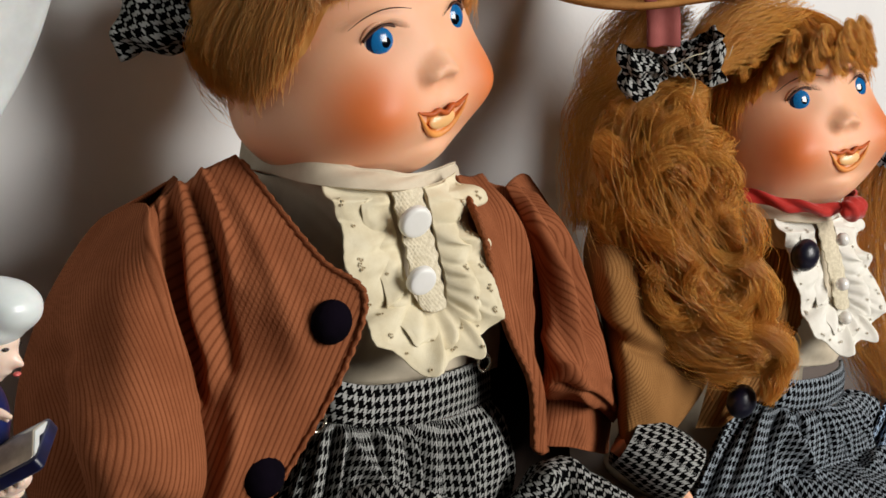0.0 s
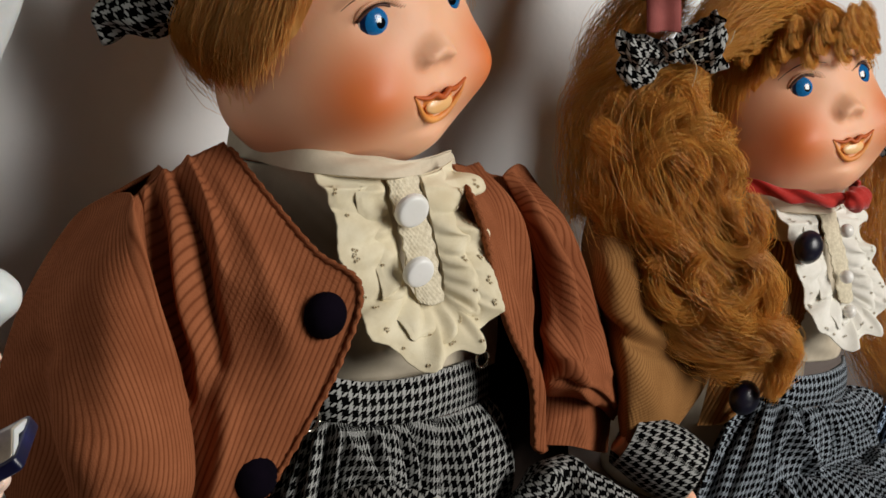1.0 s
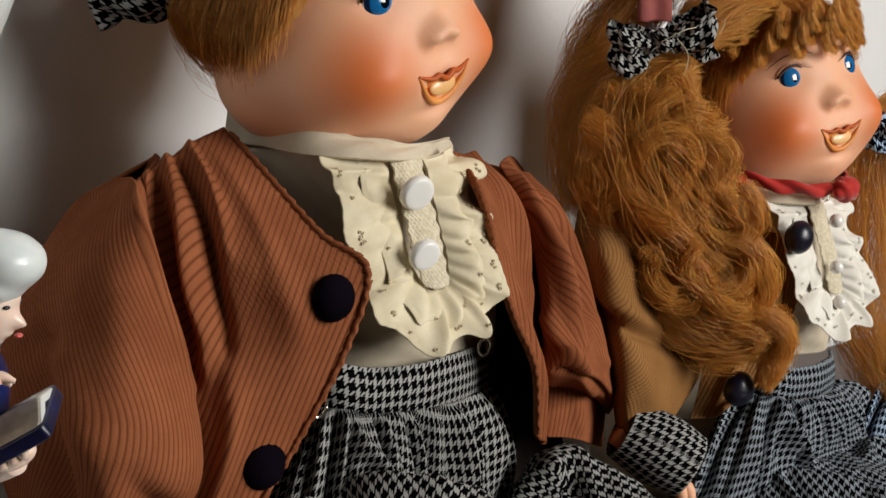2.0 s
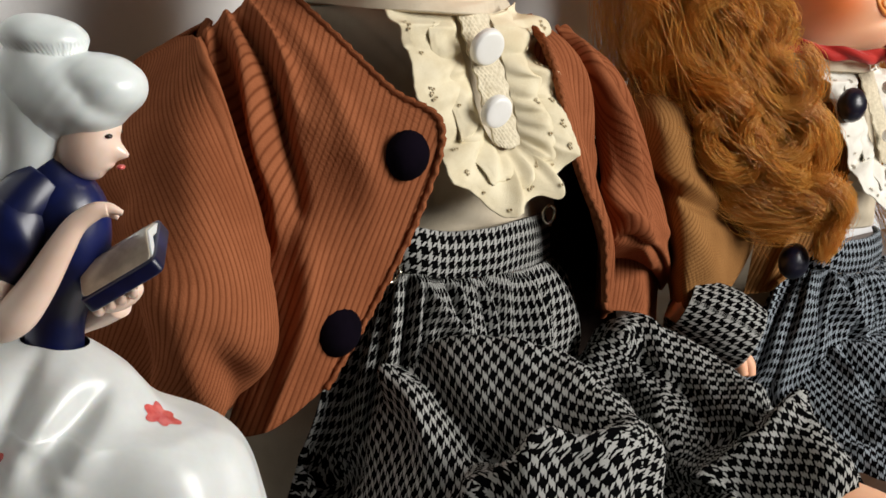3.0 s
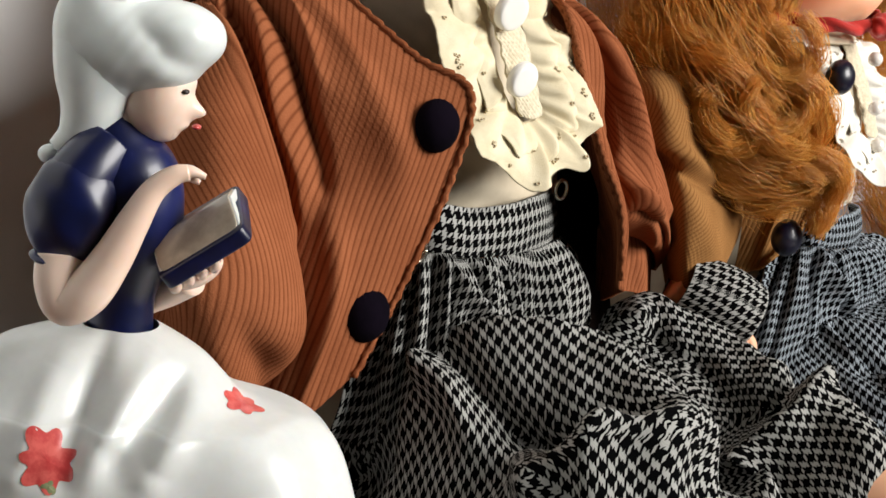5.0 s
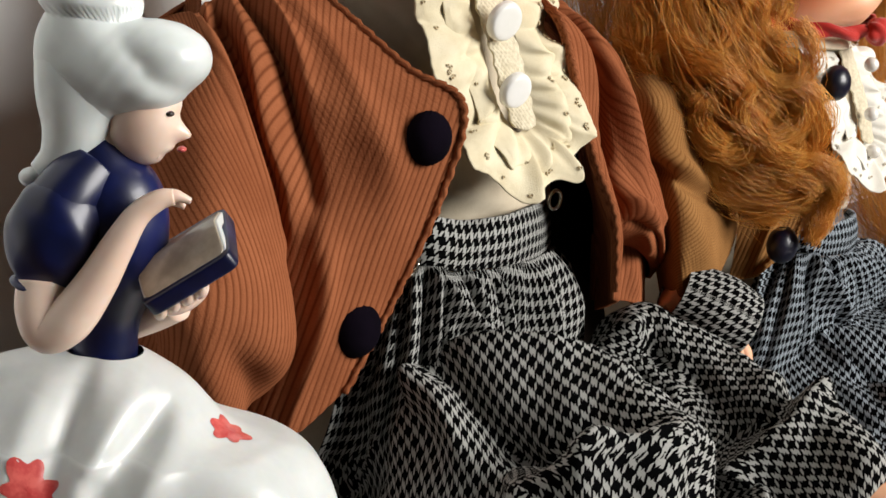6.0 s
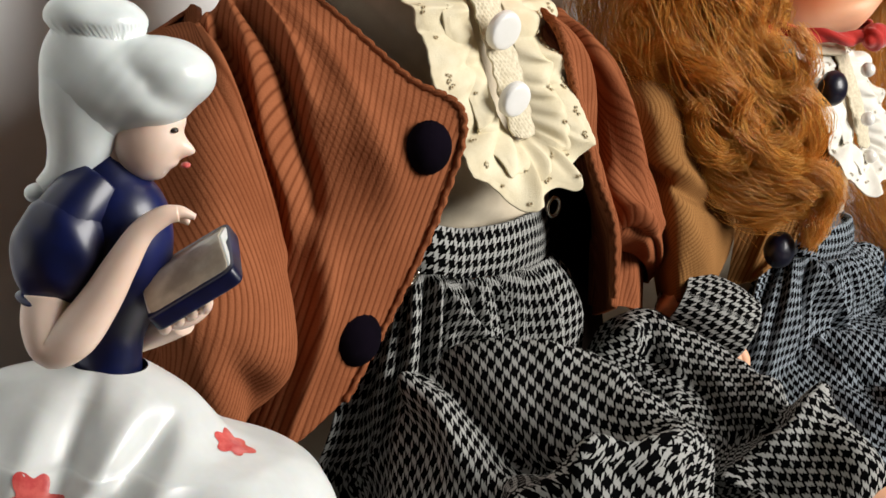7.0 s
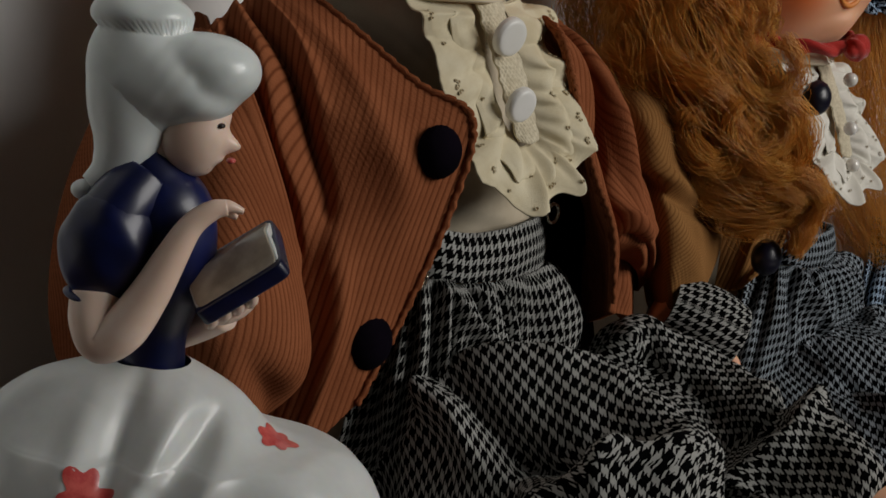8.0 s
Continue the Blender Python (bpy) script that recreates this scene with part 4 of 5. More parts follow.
def blouse(at, label, lace, pearls, seed):
    t = thing("blouse", label, "blouse", "doll blouses", at)
    mid = (0.015, -0.09, 0.14)

    def creases(U, V, uv):
        return ridge(U, V, 0.12, 0.05, 0.30, 0.45, 0.05, 0.003) + ridge(U, V, 0.2, 0.0, 0.45, 0.3, 0.04, -0.002) + ridge(U, V, 0.3, 0.8, 0.8, 0.95, 0.06, 0.0015)
    part("bodice", cloth_mesh("bodice", surface(BLOUSE, 70, 120), 0.0012, creases, outward=mid), CREAM, t)
    part("collar", cloth_mesh("collar", surface(COLLAR, 30, 120), 0.0016, lambda U, V, uv: 0.0007 * np.sin(U * 30 + V * 5) * (1 - V) + 0.001 * np.exp(-((V - 0.05) / 0.05) ** 2), outward=mid), CREAM, t)
    inner, outer = spline(np.array(JABOT[0]) / 1000, 420), spline(np.array(JABOT[1]) / 1000, 420)
    rr = np.random.default_rng(seed)
    for k, (reach, lift, waves, high) in enumerate(((1.0, 0.0, 8, 0.0025), (0.58, -0.0010, 7, 0.0013))):
        rows = []
        ph = rr.uniform(0, 6)
        w = np.linspace(0, 1, 420)
        phase = w * waves * 6.283 + ph + 1.3 * np.sin(w * 13 + k) + 0.6 * np.sin(w * 23)
        pleat = w * 17 * 6.283 + 2.0 * np.sin(w * 11 + ph)
        for v in np.linspace(0, 1, 50):
            scallop = 1 + 0.060 * np.sin(phase + 0.6) * v + 0.012 * np.abs(np.sin(w * 150)) * (v > 0.95)
            q = inner + (outer - inner) * (reach * v * scallop)[:, None]
            q[:, 1] += lift - 0.0034 * np.sin(v * 2.6) - high * v**0.8 * np.sin(phase) - 0.0008 * np.sin(pleat) * np.sin(np.pi * min(v * 1.15, 1.0)) ** 0.7
            q[:, 0] += 0.0012 * v * np.cos(phase)
            q[:, 2] += 0.0010 * v * np.sin(phase * 1.7)
            rows.append(q)
        p = np.array(rows)
        part("ruffle", cloth_mesh("ruffle", p, 0.0005, outward=(0, 0.3, 0.15)), lace, t, "gathered eyelet lace ruffle")
        spots = []
        for j in range(20 if k == 0 else 9):
            u, v = (j + rr.uniform(0.1, 0.9)) / (20 if k == 0 else 9), rr.uniform(0.74, 0.92)
            spots += [(u + 0.006 * n + rr.uniform(-0.002, 0.002), v - 0.035 * (n % 2), rr.uniform(0.0004, 0.00062)) for n in range(rr.integers(1, 4))]
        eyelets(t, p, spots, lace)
    p = surface(PLACKET, 90, 50)
    p[:, :, 1] -= 0.0022
    edge = 1 + 0.07 * np.sin(np.linspace(0, 48, 90))[:, None]
    m = p[:, 25:26].copy()
    p = m + (p - m) * edge[..., None] * 0.80
    part("placket", cloth_mesh("placket", p, 0.0008, lambda U, V, uv: 0.00025 * np.sin(U * 44) * np.sin(V * 110), outward=(0, 0.3, 0.15)), PLACKETLACE, t, "narrow white lace placket")
    if pearls:
        for x, z in ((-12, 181), (-6, 158), (2, 140)):
            v, f = blob((x / 1000, -0.158 - (181 - z) * 0.0001, z / 1000), (0.0034, 0.0034, 0.0034), 24, 16)
            part("pearl", mesh_of("pearl", v, f), PEARL, t, "round pearl bead")
    else:
        prof = spline(np.array(((0, 0.0022), (0.75, 0.0020), (0.95, 0.0012), (1.0, 0.0), (0.9, -0.0012), (0, -0.0012))), 30)
        ang = np.linspace(0, 2 * np.pi, 40, endpoint=False)
        for at_b, r in (((-0.0066, -0.1528, 0.1763), 0.0064), ((-0.0056, -0.1592, 0.1560), 0.0058)):
            q = np.stack([prof[:, None, 0] * r * np.cos(ang), -prof[:, None, 1] + 0 * ang, prof[:, None, 0] * r * np.sin(ang)], -1).reshape(-1, 3)
            q = q @ np.array(pose(0, 0, 0, 14, 0, -14).to_3x3()).T + np.array(at_b)
            part("button", mesh_of("button", q, grid_faces(30, 40, True)), PLASTIC, t, "domed white plastic button")
    return t


blouse((0, 0, 0), "cream high-necked blouse with ivory lace jabot and white buttons", LACE, False, 4)
blouse(tuple(STEP + np.array((0.006, 0.0, 0.002))), "white blouse with ruffled lace jabot and pearl beads", LACE_WHITE, True, 9)


def lap(x, y):
    """Height of the skirt over the doll's legs, in metres: two thighs with a valley between."""
    def bulge(d, wide_a, wide_b):
        return np.exp(-np.abs(d / np.where(d < 0, wide_a, wide_b)) ** 3.0)
    mid_a = np.interp(y, (-0.30, -0.237, -0.19, -0.14), (-0.045, -0.030, -0.016, -0.018))
    top_a = np.interp(y, (-0.30, -0.262, -0.235, -0.20, -0.17, -0.15, -0.138), (0.030, 0.046, 0.066, 0.074, 0.072, 0.056, 0.034))
    mid_b = np.interp(y, (-0.272, -0.254, -0.206, -0.16), (0.080, 0.085, 0.098, 0.088))
    top_b = np.interp(y, (-0.29, -0.262, -0.206, -0.168, -0.150, -0.138), (0.040, 0.048, 0.057, 0.070, 0.050, 0.016))
    h = np.maximum(top_a * bulge(x - mid_a, 0.046, 0.030), top_b * bulge(x - mid_b, 0.030, 0.032))
    under = 0.036 * np.exp(-(((x + 0.085) / 0.050) ** 4) - ((y + 0.140) / 0.030) ** 4)      # cloth bunched below the jacket
    return np.maximum(np.maximum(h, under), 0.022 * np.exp(-((x - 0.03) / 0.055) ** 4) + 0.005)


def settle_weave(p, uv, rounds=260):
    """Relaxes cloth coordinates so that lengths on the weave agree with lengths on the folded cloth."""
    q = uv.copy()
    pairs = (((slice(None), slice(1, None)), (slice(None), slice(None, -1))), ((slice(1, None), slice(None)), (slice(None, -1), slice(None))),
             ((slice(1, None), slice(1, None)), (slice(None, -1), slice(None, -1))), ((slice(1, None), slice(None, -1)), (slice(None, -1), slice(1, None))))
    want = [np.linalg.norm(p[i] - p[j], axis=2) for i, j in pairs]
    for _ in range(rounds):
        move = np.zeros_like(q)
        for (i, j), w in zip(pairs, want):
            d = q[i] - q[j]
            n = np.linalg.norm(d, axis=2) + 1e-9
            step = d * ((w - n) / n)[..., None]
            move[i] += step
            move[j] -= step
        q += 0.115 * move
    return q


def skirt(at, label, material, band_label, seed=2, snaps=True, folded=1.0, broad=False):
    t = thing("skirt", label, "skirt", "doll skirts", at)
    part("waistband", cloth_mesh("waistband", surface(BAND, 24, 160), 0.002, lambda U, V, uv: 0.0008 * np.sin(np.pi * V) + 0.0004 * np.sin(U * 23), outward=(0.02, -0.08, 0.1)), material, t, band_label)
    rows, cols = 281, 441
    U, S = np.meshgrid(np.linspace(0, 1, cols), np.linspace(0, 1, rows))
    top = spline(np.array(BAND[2], float) / 1000, cols)
    hang = 0.25
    h, l = np.clip(S / hang, 0, 1), np.clip((S - hang) / (1 - hang), 0, 1)
    spread = -0.165 + 0.340 * U
    early = (0.16 + 0.10 * np.clip((0.30 - U) * 5, 0, 1)) if not broad else 0.5
    x = top[:, 0] + (spread - top[:, 0]) * (early * h + (1 - early) * (1 - (1 - l) ** 2.6))
    y = top[:, 1] - 0.010 * np.sin(h * 1.57) - (0.150 - (0.0 if broad else 0.038) * np.exp(-(((spread - 0.080) / 0.045) ** 2))) * l
    ground = 0.006 + 0.060 * np.exp(-np.abs((x - 0.03) / 0.125) ** 4) * np.interp(y, (-0.30, -0.24, -0.17), (0.55, 0.9, 1.0)) if broad else lap(x, y)
    z = np.where(S > hang, ground, top[:, 2] + (ground - top[:, 2]) * h**1.25)
    z = z * (1 - 0.40 * np.clip((l - 0.85) / 0.15, 0, 1) ** 2)
    p = np.stack([x, y, z], -1)
    for _ in range(10):
        p[1:-1, 1:-1] = (p[:-2, 1:-1] + p[2:, 1:-1] + p[1:-1, :-2] + p[1:-1, 2:]) / 4
    x, y = p[..., 0], p[..., 1]

    ridges = (  # folds over the lap: width and height in metres, then a line of (x, y) in millimetres
        (0.0085, 0.0095, (-40, -158), (-28, -165), (-20, -180), (-10, -198), (-12, -216), (-24, -236), (-42, -234), (-52, -220)),
        (0.0080, -0.0140, (-44, -194), (-37, -210), (-32, -222)),
        (0.0036, 0.0070, (-31, -152), (-41, -172), (-46, -182), (-48, -197), (-56, -214)),
        (0.0036, -0.0055, (-34, -168), (-40, -185), (-43, -196)),
        (0.0040, 0.0045, (-58, -232), (-46, -226), (-40, -212)),
        (0.0090, -0.0160, (-78, -140), (-52, -146), (-32, -150)),
        (0.0044, 0.0070, (79, -172), (66, -164), (52, -172), (40, -176)),
        (0.0080, -0.0120, (66, -176), (62, -196), (58, -218)),
        (0.0042, 0.0060, (74, -194), (70, -212), (64, -230), (52, -240)),
        (0.0046, 0.0055, (92, -238), (76, -238), (66, -224)),
        (0.0040, -0.0050, (98, -228), (82, -228), (76, -216)),
        (0.0070, 0.0050, (86, -162), (97, -190), (98, -210), (92, -241), (78, -264)),
        (0.0040, -0.0040, (80, -180), (84, -200), (80, -216)),
        (0.0050, 0.0045, (12, -182), (24, -206), (8, -236)),
        (0.0050, -0.0045, (-75, -180), (-72, -205), (-80, -240)))

    g_phase = U * 2 * np.pi * 13 + 1.6 * np.sin(U * 21 + seed) + 1.0 * np.sin(U * 47) + 1.2 * np.sin(S * 9 + U * 5)
    gather = 0.0125 * (np.abs(np.sin(g_phase / 2)) ** 0.8 - 0.55) * (0.65 + 0.35 * np.sin(U * 33 + 1)) * np.exp(-(((S - 0.12) / 0.13) ** 2)) * np.clip(S * 28, 0.05, 1)
    lift = 0.0065 * np.exp(-(((U - 0.28 - 0.9 * (S - 0.05)) / 0.030) ** 2)) * np.clip(S * 9, 0, 1) * np.clip((0.30 - S) * 14, 0, 1)
    lift = lift + 0.0080 * np.exp(-(((U - 0.90) / 0.055) ** 2) - ((S - 0.09) / 0.075) ** 2)      # a full lobe at the hip
    f = np.zeros(U.shape)
    for width, high, *line in ridges:
        near = np.full(U.shape, 9.0)
        for (x0, y0), (x1, y1) in zip(line, line[1:]):
            dx, dy = (x1 - x0) / 1000, (y1 - y0) / 1000
            k = np.clip(((x - x0 / 1000) * dx + (y - y0 / 1000) * dy) / (dx * dx + dy * dy), 0, 1)
            near = np.minimum(near, (x - x0 / 1000 - k * dx) ** 2 + (y - y0 / 1000 - k * dy) ** 2)
        f += folded * 1.4 * high * np.exp(-near / width**2)
    f *= np.clip((S - 0.17) * 9, 0, 1)
    crumple = 0.0011 * np.sin(x * 210 + y * 130 + 2 * np.sin(y * 90)) * np.sin(x * 90 - y * 170) + 0.0006 * np.sin(x * 420 - y * 260 + 3 * np.sin(x * 70))
    n = normals(p)
    if (n[..., 2]).mean() < 0:
        n = -n
    p = p + n * (gather + lift + f + crumple)[..., None]
    for _ in range(2):
        p[1:-1, 1:-1] = (p[:-2, 1:-1] + p[2:, 1:-1] + p[1:-1, :-2] + p[1:-1, 2:] + 4 * p[1:-1, 1:-1]) / 8
    p[..., 2] = np.maximum(p[..., 2], 0.0025)
    coarse = p[::4, ::4]
    du = np.linalg.norm(np.diff(coarse, axis=1), axis=2).mean(1).mean()
    dv = np.linalg.norm(np.diff(coarse, axis=0), axis=2).mean(1)
    first = np.stack(np.meshgrid((np.arange(coarse.shape[1]) - coarse.shape[1] // 2) * du, np.r_[0, np.cumsum(dv)]), -1)
    weave = settle_weave(coarse, first)
    weave = np.moveaxis(spline(np.moveaxis(spline(weave, rows), 1, 0), cols), 0, 1)
    weave = settle_weave(p, weave, 40)
    v, faces, _ = fabric(p, 0.0010, outward=(0.02, -0.12, -0.3))
    part("skirt_cloth", mesh_of("skirt_cloth", v, faces, np.concatenate([weave.reshape(-1, 2)] * 2)), material, t)
    if snaps:
        for c, r in (((-0.0375, -0.1490, 0.1030), 0.0040), ((0.0580, -0.1440, 0.1120), 0.0034)):
            ang = np.linspace(0, 2 * np.pi, 20)
            ring = np.array(c) + r * np.stack([np.cos(ang) * 0.7, -np.cos(ang) * 0.3, np.sin(ang)], -1)
            v, f, uv = tube(ring, np.full(20, 0.0007), 40, 8)
            part("snap_ring", mesh_of("snap_ring", v, f, uv), STEEL, t, "shiny metal snap ring")
    return t


skirt((0, 0, 0), "gathered black and white houndstooth wool skirt over the doll's lap", TOOTH, "flat houndstooth waistband")
skirt(tuple(STEP + np.array((0.010, 0.0, -0.008))), "black and white houndstooth skirt of the ginger-haired doll", TOOTH_BLUELIT, "flat houndstooth waistband", 5, False, 0.5, True)
skirt(tuple(STEP + np.array((0.150, -0.020, -0.012))), "blue and black houndstooth skirt of a doll farther along", TOOTH_BLUE, "blue houndstooth waistband", 6, False, 0.5, True)


def jacket_b():
    t = thing("corduroy_jacket", "tan corduroy doll jacket partly covered by ginger hair", "jacket", "doll jackets", (0, 0, 0))
    q = tube_sleeve(SLEEVE_C, (34, 24, 0), 90, 330)
    part("sleeve", cloth_mesh("sleeve", q, 0.0014, corduroy_bend(
        (0.10, 0.30, 0.35, 0.55, 0.05, 0.004), (0.15, 0.45, 0.45, 0.62, 0.035, -0.004), (0.25, 0.6, 0.4, 0.98, 0.05, 0.003)), True, (0.19, -0.1, 0.1)), CORD_TAN, t)
    p = surface(PANEL_C, 120, 200)
    part("front_panel", cloth_mesh("front_panel", p, 0.0016, corduroy_bend((0.4, 0.1, 0.5, 0.9, 0.1, 0.003)), outward=(0.3, -0.1, 0.1)), CORD_TAN, t)
    piping(t, p[2:, -1] + (0, -0.0006, 0), material=CORD_TAN)
    ball_button(t, (0.2640, -0.1690, 0.1515), 0.0082, NAVY, "shiny navy ball button")
    ball_button(t, (0.2330, -0.1680, 0.0790), 0.0085, NAVY, "shiny navy ball button")
    cuff = np.array(((0.166, -0.148, 0.063), (0.178, -0.162, 0.056), (0.187, -0.173, 0.050)))
    v, f, uv = tube(cuff, (0.0135, 0.0168, 0.0152), 24, 60, caps=False)
    inner, fi, ui = tube(cuff, (0.0125, 0.0158, 0.0142), 24, 60, caps=False)
    pile = Pile().add(v, f, 0, uv).add(inner, [q[::-1] for q in fi], 0, ui)
    pile.f += [(23 * 60 + j, 23 * 60 + (j + 1) % 60, 1440 + 23 * 60 + (j + 1) % 60, 1440 + 23 * 60 + j) for j in range(60)]
    pile.s += [0] * 60
    part("cuff", pile.mesh("cuff"), TOOTH, t, "turned-back houndstooth cuff")
    return t


jacket_b()


# ---------------------------------------------------------------- bows and ribbons
def bow(label, at, turn, size, material, category="hair bow", name="hair_bow"):
    t = thing(name, label, category, "hair bows", at)
    t.matrix_basis = Matrix.Translation(at) @ pose(0, 0, 0, *turn)
    for s in (-1, 1):
        a = np.linspace(0, 2 * np.pi, 80)
        rows = []
        for k in np.linspace(-1, 1, 24):
            x = s * size * (0.08 + 0.92 * np.sin(a / 2) ** 1.2)
            fl = 0.30 * np.sin(a) * np.sin(a / 2)
            rows.append(np.stack([x, size * fl, k * size * (0.20 + 0.36 * np.sin(a / 2) ** 0.8) * (1 + 0.1 * np.sin(a * 3))], -1))
        p = np.array(rows)
        part("loop", cloth_mesh("loop", p, 0.0009, lambda U, V, uv: 0.0018 * np.sin(V * 11 + U * 9) + 0.0010 * np.sin(U * 40 + V * 7)), material, t)
    v, f = blob((0, 0, 0), (size * 0.2, size * 0.22, size * 0.26), 20, 14)
    part("knot", mesh_of("knot", v, f, v[:, (0, 2)]), material, t)
    return t


def loose_thread(parent, line):
    v, f, uv = tube(np.array(line), np.full(len(line), 0.00016), 30, 6)
    return part("loose_thread", mesh_of("loose_thread", v, f, uv), LACE, parent, "frayed pale thread end")


bow("crumpled houndstooth bow in the blonde doll's hair", (-0.0610, -0.050, 0.2500), (10, 70, -45), 0.031, TOOTH)
frayed = bow("frayed houndstooth bow tied round a ginger side tail", (0.1830, -0.124, 0.2350), (20, -20, -40), 0.023, TOOTH)
loose_thread(frayed, ((0.004, -0.008, 0.004), (0.008, -0.010, -0.004), (0.006, -0.011, -0.012), (0.003, -0.010, -0.020)))
loose_thread(frayed, ((0.014, -0.006, 0.006), (0.006, -0.012, 0.009), (-0.004, -0.010, 0.005)))
loose_thread(frayed, ((0.020, -0.004, -0.002), (0.025, -0.006, 0.001), (0.028, -0.005, 0.006)))


bow("small houndstooth bow on the hair of the far doll", (0.372, -0.165, 0.196), (10, 20, -30), 0.018, TOOTH_BLUE)


def red_collar():
    t = thing("collar_ribbon", "red satin ribbon tied under the doll's chin", "ribbon", at=(0, 0, 0))
    c = np.array(((0.247, -0.135, 0.176), (0.262, -0.158, 0.174), (0.284, -0.172, 0.175), (0.303, -0.170, 0.178), (0.318, -0.155, 0.181)))
    path = spline(c, 60)
    rows = [path + np.array((0, -0.002 * np.sin(k * 3.1), (k - 0.5) * 0.0065)) for k in np.linspace(0, 1, 16)]
    part("band", cloth_mesh("band", np.array(rows), 0.0012, lambda U, V, uv: 0.0012 * np.sin(U * 34 + V * 5)), RED, t)
    v, f = blob((0.290, -0.176, 0.176), (0.0100, 0.0055, 0.0062), 24, 16, None, lambda d, p: p * (1 + 0.12 * np.sin(d[..., 0] * 9 + d[..., 2] * 5))[..., None])
    part("knot", mesh_of("knot", v, f), RED, t)
    return t


red_collar()


def straw_hat():
    t = thing("straw_hat", "brown straw hat with dusty pink ribbon on the ginger doll", "hat", at=(0.190, -0.082, 0.2670))
    t.rotation_euler = (0.0, radians(-7), 0.0)
    ang = np.linspace(0, 2 * np.pi, 90, endpoint=False)
    prof = spline(np.array(((0.0, 0.026), (0.02, 0.025), (0.032, 0.012), (0.036, 0.0), (0.050, -0.003), (0.068, 0.001))), 40)
    p = np.stack([prof[:, None, 0] * np.cos(ang), prof[:, None, 0] * np.sin(ang), prof[:, None, 1] + 0.004 * np.sin(ang * 3) * (prof[:, None, 0] / 0.068) ** 2], -1)
    part("brim", cloth_mesh("brim", p, 0.0022, lambda U, V, uv: 0.0005 * np.sin(V * 150), True), STRAW, t)
    line = np.array(((-0.024, -0.040, 0.004), (-0.020, -0.041, -0.008), (-0.017, -0.041, -0.022)))
    path = spline(line, 30)
    rows = [path + np.array((0.017 * (k - 0.5), -0.006 * (k - 0.5), 0)) for k in np.linspace(0, 1, 14)]
    part("ribbon", cloth_mesh("ribbon", np.array(rows), 0.0008, lambda U, V, uv: 0.0012 * np.sin(V * 9)), PINK, t, "hanging dusty pink ribbon end")
    return t


straw_hat()


